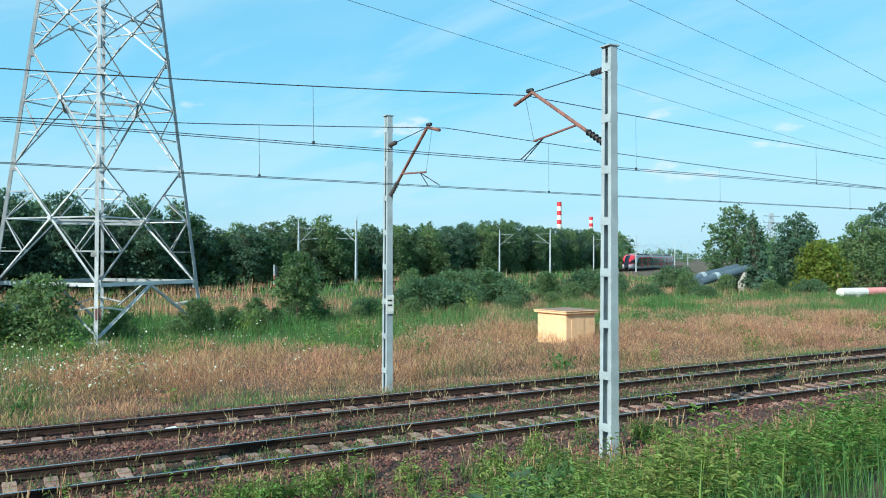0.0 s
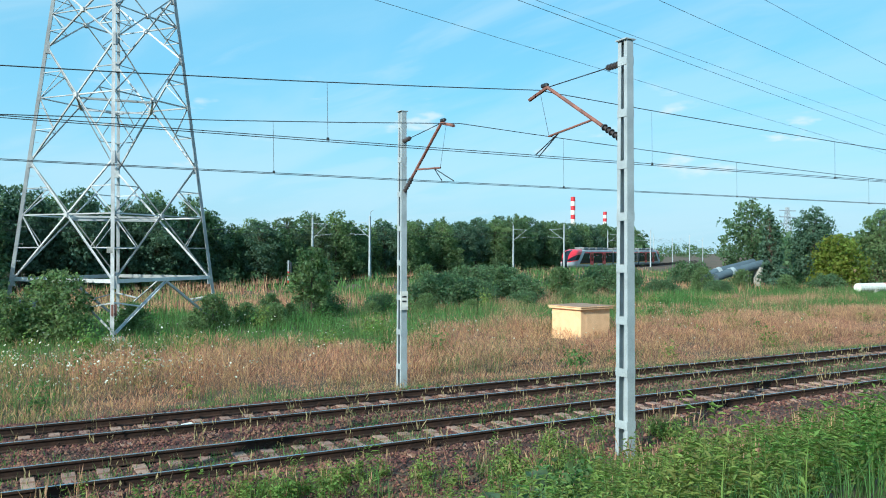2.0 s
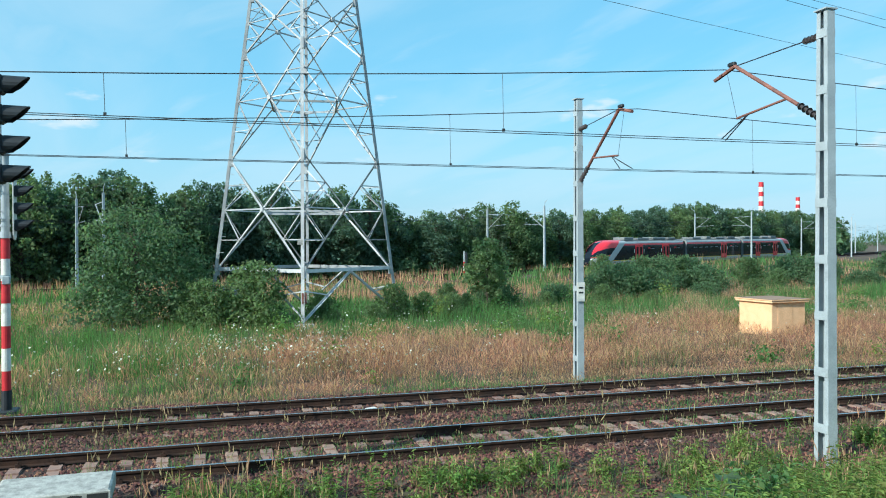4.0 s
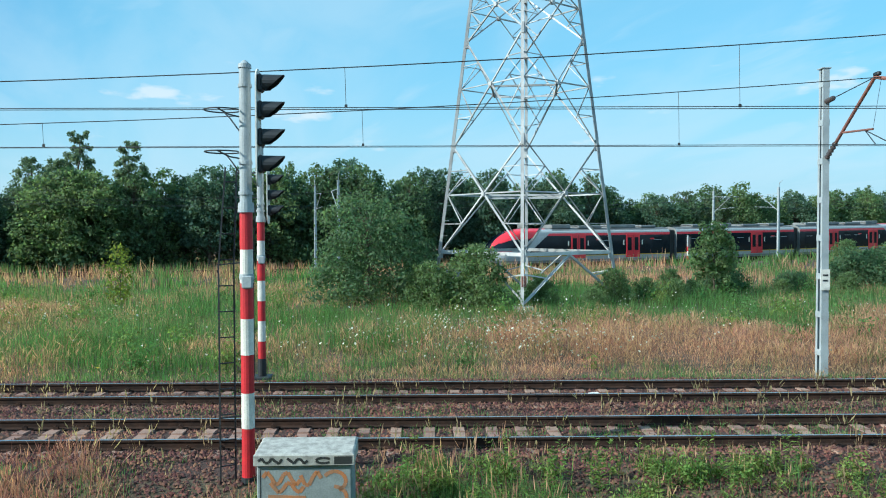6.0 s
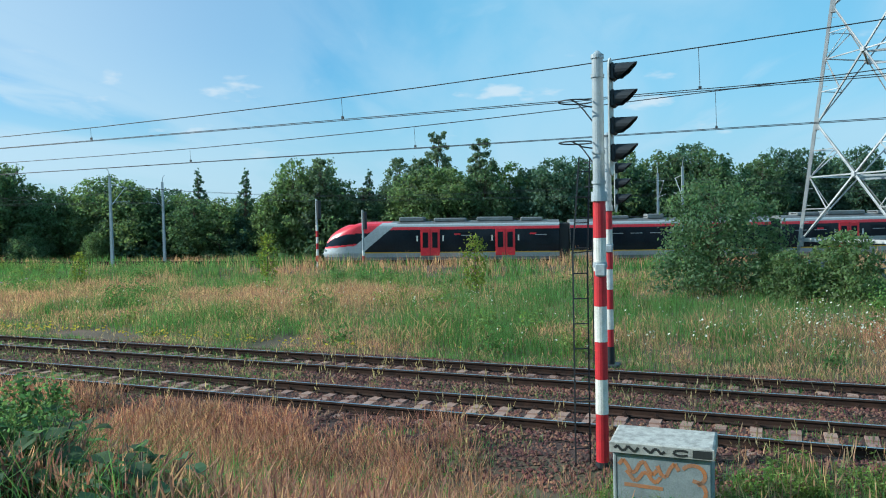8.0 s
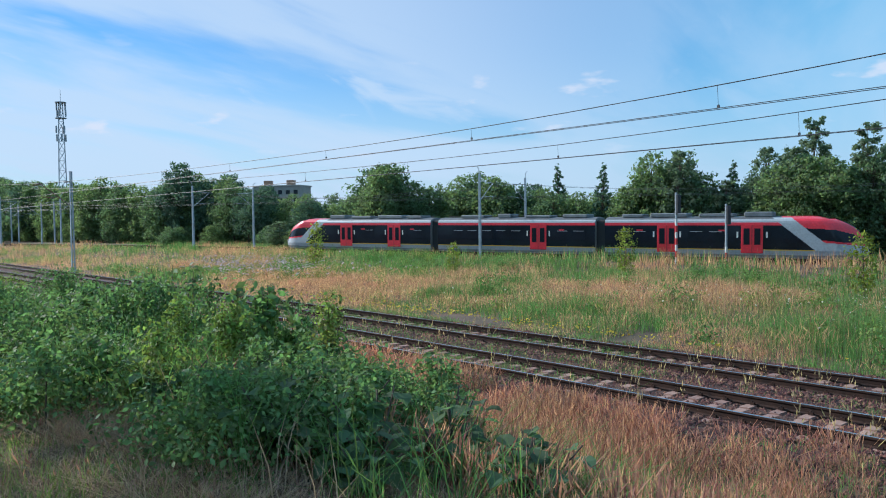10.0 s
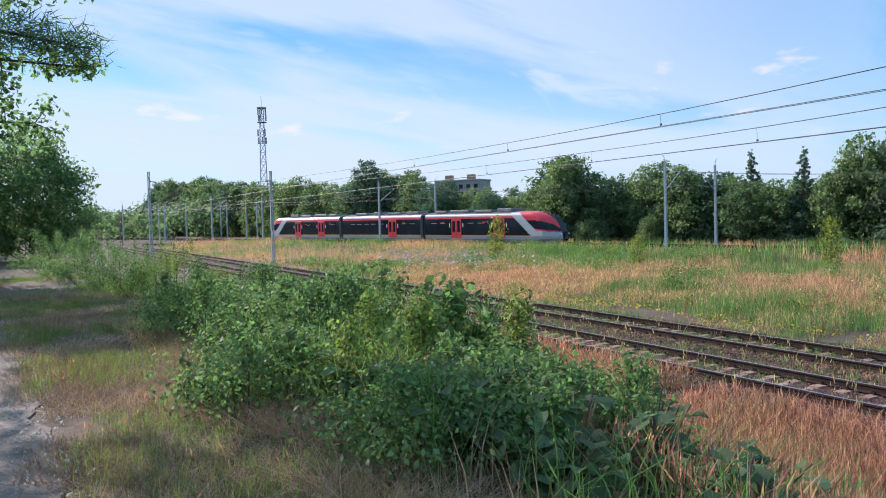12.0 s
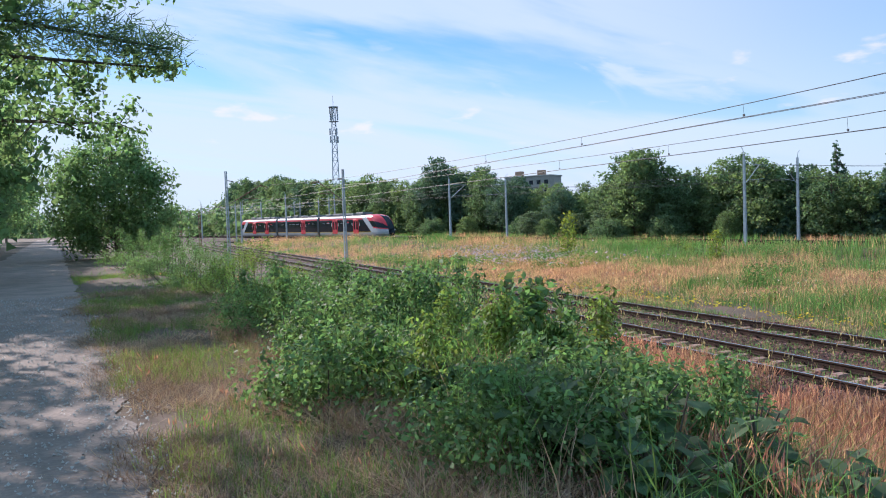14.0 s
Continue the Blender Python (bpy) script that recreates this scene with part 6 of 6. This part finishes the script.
def broad_leaf_plants():
    """Coarse weeds with large cupped leaves at the thicket's near edge."""
    rr = random.Random(31)
    for x, y, h in ((-5.2, 4.3, 0.72), (-4.6, 3.9, 0.62), (-4.3, 4.4, 0.55), (-5.3, 2.9, 0.62), (-4.5, 3.0, 0.45), (-6.3, 3.3, 0.7), (-5.9, 5.0, 0.75), (-7.0, 2.7, 0.6), (-4.9, 3.4, 0.65), (-5.7, 3.6, 0.75), (-4.0, 3.9, 0.5), (4.95, 6.9, 0.95)):
        t = thing("broad_leaf_weed", pose(x, y, float(land(x, y)) - 0.03, 0, 0, rr.uniform(0, 360)), "coarse dark weed with large cupped leaves", "weed", "broad-leaved weeds in the thicket")
        stem, leaf = Shape(), Shape()
        for k in range(7):
            a, lean = rr.uniform(0, 6.28), rr.uniform(0.1, 0.45)
            top = Vector((lean * math.cos(a), lean * math.sin(a), h * rr.uniform(0.7, 1.1)))
            stem.path([(0.04 * math.cos(a), 0.04 * math.sin(a), 0), top * 0.5 + Vector((0, 0, 0.06)), top], 0.007, 5)
            for q in range(7):
                f = 0.25 + 0.75 * (q + rr.random() * 0.6) / 7
                c = top * f + Vector((0, 0, 0.12 * f * (1 - f)))
                b = rr.uniform(0, 6.28)
                way = Vector((math.cos(b), math.sin(b), rr.uniform(-0.5, 0.35))).normalized()
                side = way.cross(Vector((rr.uniform(-0.3, 0.3), rr.uniform(-0.3, 0.3), 1))).normalized()
                up = side.cross(way)
                ln, w = rr.uniform(0.12, 0.21), rr.uniform(0.06, 0.095)
                pts = [c + way * 0.03, c + way * (0.05 + ln * 0.25) + side * w + up * 0.022, c + way * (0.05 + ln * 0.65) + side * w * 0.8 + up * 0.015, c + way * (0.05 + ln) - up * 0.03, c + way * (0.05 + ln * 0.65) - side * w * 0.8 + up * 0.015, c + way * (0.05 + ln * 0.25) - side * w + up * 0.022, c + way * (0.05 + ln * 0.5)]
                leaf.add(pts, [(0, 1, 6), (1, 2, 6), (2, 3, 6), (3, 4, 6), (4, 5, 6), (5, 0, 6)])
        part("stem", stem, M_BARK, t)
        part("leaves", leaf, M_LEAF[0], t, "large cupped dark green leaves")


broad_leaf_plants()


def thicket_blades():
    """Long arching grass among the brambles."""
    x, y = scatter((-16, -3.5, 2.4, 6.6), 20)
    keep = (np.hypot(x + 0.2, y - 0.3) > 3.6) & (smooth_noise(x, y, 1.4, 51) > 0.4)
    tx, ty = tufts(int(keep.sum()), 9, 0.09, x[keep], y[keep])
    meadow("thicket_grass", M_GRASS, "long arching grass among the brambles", tx, ty, RNG.uniform(0.40, 0.95, len(tx)), np.full(len(tx), 0.009), 0.85)
    x, y = scatter((-16, -3.5, 2.4, 6.6), 4)
    keep = np.hypot(x + 0.2, y - 0.3) > 3.6
    tx, ty = tufts(int(keep.sum()), 5, 0.12, x[keep], y[keep])
    meadow("thicket_dead_stems", M_DEAD, "bent brown dead stems in the thicket", tx, ty, RNG.uniform(0.3, 0.8, len(tx)), np.full(len(tx), 0.009), 0.9)


thicket_blades()


def goldenrod():
    """Tall leafy weeds on the bank."""
    x, y = scatter((4.0, 24, 4.0, 11.2), 26)
    patch = smooth_noise(x, y, 1.3, 33)
    pick = (y < 3.6 + 0.50 * x + 1.8 * smooth_noise(x, y, 2, 31)) & (y < 10.7) & (patch > 0.30)
    x, y, patch = x[pick], y[pick], patch[pick]
    x2, y2 = scatter((-0.4, 11, 9.4, 12.9), 4.0)
    x3, y3 = scatter((-6, 0, 8, 10.6), 1.2)
    h = np.concatenate([(0.30 + 0.75 * patch) * RNG.uniform(0.65, 1.2, len(x)), RNG.uniform(0.3, 0.75, len(x2)), RNG.uniform(0.4, 0.8, len(x3))])
    x, y = np.concatenate([x, x2, x3]), np.concatenate([y, y2, y3])
    n = len(x)
    z = land(x, y)
    per = 34
    u = RNG.uniform(0.12, 1.0, n * per)
    hx = np.repeat(h, per)
    tip = RNG.normal(0, 0.10, (n, 2))
    p = np.stack([np.repeat(x, per) + np.repeat(tip[:, 0], per) * u ** 2, np.repeat(y, per) + np.repeat(tip[:, 1], per) * u ** 2, np.repeat(z, per) + u * hx], -1)
    a = RNG.uniform(0, 6.28, n * per)
    out = np.stack([np.cos(a), np.sin(a), RNG.uniform(0.0, 0.8, n * per)], -1)
    side = np.stack([-np.sin(a), np.cos(a), RNG.normal(0, 0.35, n * per)], -1)
    ln = (RNG.uniform(0.09, 0.16, n * per) * (1.2 - u * 0.65))[:, None]
    v = np.stack([p, p + out * ln * 0.45 + side * ln * 0.13, p + out * ln - np.array([0, 0, 0.025]), p + out * ln * 0.45 - side * ln * 0.13], 1).reshape(-1, 3)
    base = (np.arange(n * per) * 4)[:, None]
    loops = (base + np.array([[0, 1, 2, 0, 2, 3]])).reshape(-1)
    tagged(part("leafy_weeds", soup("leafy_weeds", v, loops, np.full(n * per * 2, 3)), M_WEED), "tall leafy goldenrod stalks on the bank", "weeds", kind="stuff")
    meadow("weed_stalks", M_WEED, "stalks of the tall weeds", x, y, h, np.full(n, 0.014), 0.08)


goldenrod()


def flowers(name, mat, label, spots, size, height):
    """Flat flower heads on thin stalks, in loose patches."""
    xs, ys = [], []
    for x, y, sx, sy, k in spots:
        xs.append(RNG.normal(x, sx, k))
        ys.append(RNG.normal(y, sy, k))
    x, y = np.concatenate(xs), np.concatenate(ys)
    ok = y > 20.9
    x, y = x[ok], y[ok]
    n = len(x)
    z = land(x, y) + height * RNG.uniform(0.75, 1.25, n)
    r = size * RNG.uniform(0.5, 1.2, n)
    k = 7
    a = np.linspace(0, 2 * np.pi, k, endpoint=False)
    tilt = RNG.normal(0, 0.35, (n, 2))
    ring = np.stack([r[:, None] * np.cos(a)[None], r[:, None] * np.sin(a)[None], np.zeros((n, k))], -1)
    ring[..., 2] = ring[..., 0] * tilt[:, :1] + ring[..., 1] * tilt[:, 1:] + 0.012
    v = np.concatenate([ring + np.stack([x, y, z], -1)[:, None], np.stack([x, y, z - 0.03], -1)[:, None]], 1)
    base = (np.arange(n) * (k + 1))[:, None]
    fs = np.concatenate([base + np.array([[i, (i + 1) % k, k]]) for i in range(k)], 1).reshape(-1)
    tagged(part(name, soup(name, v.reshape(-1, 3), fs, np.full(n * k, 3)), mat), label, "flowers", kind="stuff")


flowers("white_flowers", M_UMBEL, "white umbel flowers scattered in the meadow", ((1.8, 26, 2.8, 2.2, 300), (3.0, 24, 2.0, 1.4, 80), (-4.5, 24, 2.5, 2, 60), (-13, 30, 3, 3, 60), (-20, 31, 3.5, 3, 50), (12, 29, 6, 4, 70), (25, 27, 7, 4, 60), (-28, 26, 6, 3, 40), (8, 34, 5, 3, 60), (36, 34, 8, 5, 60)), 0.033, 0.72)
flowers("lilac_flowers", M_LILAC, "pale lilac flower patch in the meadow", ((-58, 31, 5, 3, 500), (-66, 34, 5, 3, 300), (-52, 29, 4, 2, 160)), 0.10, 0.6)
flowers("yellow_flowers", M_YELLOW, "small yellow flowers beside the rails", ((-28, 21.6, 5, 0.4, 170), (-17, 21.5, 3, 0.3, 60), (-40, 22, 6, 0.5, 100)), 0.05, 0.35)


# ---- far things ----
def chimney(x, y, h, r):
    t = thing("factory_chimney", pose(x, y, 0), "tall factory chimney with red and white bands", "chimney", "factory chimneys")
    part("shaft", Shape().tube((0, 0, 0), (0, 0, h * 0.55), r * 1.25, r * 1.1, 16), M_CONC, t)
    n = 6
    for i in range(n):
        a, b = h * (0.55 + 0.45 * i / n), h * (0.55 + 0.45 * (i + 1) / n)
        part("band", Shape().tube((0, 0, a), (0, 0, b), r * 1.1, r * 1.05, 16), M_RED if i % 2 else M_WHITE, t)


chimney(558, 700, 67, 2.4)
chimney(685, 793, 58, 2.3)


def lattice_tower(m, h, w0, w1, mat, label, category, dishes):
    t = thing("radio_mast" if dishes else "distant_pylon", m, label, category)
    s = Shape()
    n = 14

    def p(k, z):
        r = w0 + (w1 - w0) * z / h
        a = k * math.pi / 2 + 0.5
        return Vector((r * math.cos(a), r * math.sin(a), z))
    for k in range(4):
        s.bar(p(k, 0), p(k, h), 0.2, 0.2)
        for i in range(n):
            z0, z1 = h * i / n, h * (i + 1) / n
            s.bar(p(k, z0), p(k + 1, z1), 0.1, 0.1).bar(p(k + 1, z0), p(k, z1), 0.1, 0.1).bar(p(k, z1), p(k + 1, z1), 0.09, 0.09)
    part("lattice", s, mat, t)
    if dishes:
        for z in (h * 0.97, h * 0.92, h * 0.80, h * 0.74):
            for k in range(3):
                a = k * 2.1 + z
                part("panel_antenna", Shape().soft_box((1.5 * math.cos(a), 1.5 * math.sin(a), z), (0.5, 0.5, 2.4), 0.1), mat, t)
        part("platform", Shape().tube((0, 0, h * 0.88), (0, 0, h * 0.885), 1.8, n=10).tube((0, 0, h * 0.995), (0, 0, h), 1.8, n=10), mat, t)
        part("aerial", Shape().tube((0, 0, h), (0, 0, h + 4), 0.08, n=6), mat, t)
    else:
        for z in (0.7, 0.82, 0.94):
            part("crossarm", Shape().bar((-6, 0, h * z), (6, 0, h * z), 0.4, 0.4), mat, t)
    return t


lattice_tower(pose(-279.5, 76.1, 0), 45.0, 2.1, 0.85, M_HAZE, "grey lattice radio mast with panel antennas", "radio mast", True)
lattice_tower(pose(330, 250, 0), 26, 3.5, 0.8, M_HAZE, "hazy lattice pylon on the horizon", "power pylon", False)
lattice_tower(pose(420, 225, 0), 34, 4.5, 0.9, M_HAZE, "hazy lattice pylon above the trees", "power pylon", False)


def block():
    t = thing("apartment_block", pose(-255, 144, 2.0, 0, 0, 35), "low grey apartment block behind trees", "building")
    part("walls", Shape().soft_box((0, 0, 7.6), (18, 10, 15.2), 0.1), M_FACADE, t)
    part("roof", Shape().soft_box((0, 0, 15.4), (18.6, 10.6, 0.5), 0.08), M_CONC, t)
    for x in (-5.5, 3.5):
        part("roof_stack", Shape().soft_box((x, 0, 16.6), (2.6, 2.4, 2.0), 0.08), M_HUTROOF, t)
    for i in range(6):
        for z in (7.5, 10.3, 13.1):
            part("window", Shape().soft_box((-7.5 + 3 * i, -5.03, z), (1.5, 0.1, 1.5), 0.02), M_TGLASS, t)


block()


def pipes():
    t = thing("heating_pipe", pose(0, 0, 0), "pair of large grey insulated heating pipes on the meadow", "pipe")
    for k in (0, 1.0):
        pts = [(65.5 + k, 60.2 - k, 1.1), (67.8 + k, 60.1 - k, 1.7), (72.8 + k, 59.5 - k, 2.7)]
        s = Shape()
        for a, b in zip(pts, pts[1:]):
            s.tube(a, b, 0.45, n=16)
        part("pipe_run", s, M_PIPE, t)
        part("joint_band", Shape().tube((67.6 + k, 60.1 - k, 1.65), (68.1 + k, 60.07 - k, 1.76), 0.5, n=16), M_GREY, t)
        part("pipe_support", Shape().box((71.5 + k, 59.6 - k, 0.9), (0.4, 0.9, 2.6)), M_CONC, t)


pipes()


def painted_pipe():
    t = thing("painted_pipe", pose(0, 0, 0), "low pipe with white and pink sprayed paint", "pipe")
    a, b = Vector((70.5, 45.8, 0.5)), Vector((92, 44, 0.5))
    cols = [M_WHITE, M_PINK, M_WHITE, M_PINK, M_WHITE, M_PINK]
    for i, mm in enumerate(cols):
        part("pipe_section", Shape().tube(a.lerp(b, i / 6), a.lerp(b, (i + 0.99) / 6), 0.42, n=16), mm, t)
    part("pipe_support", Shape().box(tuple(a.lerp(b, 0.1) - Vector((0, 0, 0.6))), (0.4, 0.8, 0.9)).box(tuple(a.lerp(b, 0.6) - Vector((0, 0, 0.6))), (0.4, 0.8, 0.9)), M_CONC, t)


painted_pipe()


def far_signal(x, y, h, label, banded=0.6):
    t = thing("far_signal", pose(x, y, float(land(x, y))), label, "railway signal", "signals of the far railway")
    z = 0.0
    i = 0
    while z < h * banded:
        part("red_band" if i % 2 else "white_band", Shape().tube((0, 0, z), (0, 0, z + 0.5), 0.10, n=10), M_RED if i % 2 else M_WHITE, t)
        z += 0.5
        i += 1
    part("post", Shape().tube((0, 0, z), (0, 0, h), 0.09, n=10), M_GREY, t)
    part("lamp_head", Shape().soft_box((0.22, 0, h - 0.9), (0.22, 0.4, 1.5), 0.05), M_DARK, t, "black lamp head")


far_signal(-35.0, 54.5, 5.6, "slim signal with red and white bands in the far meadow")
far_signal(-33.0, 58.5, 4.9, "slim grey signal post with a low white base", 0.25)
far_signal(27.5, 84, 3.2, "small white post sign beside the far railway")

motions()
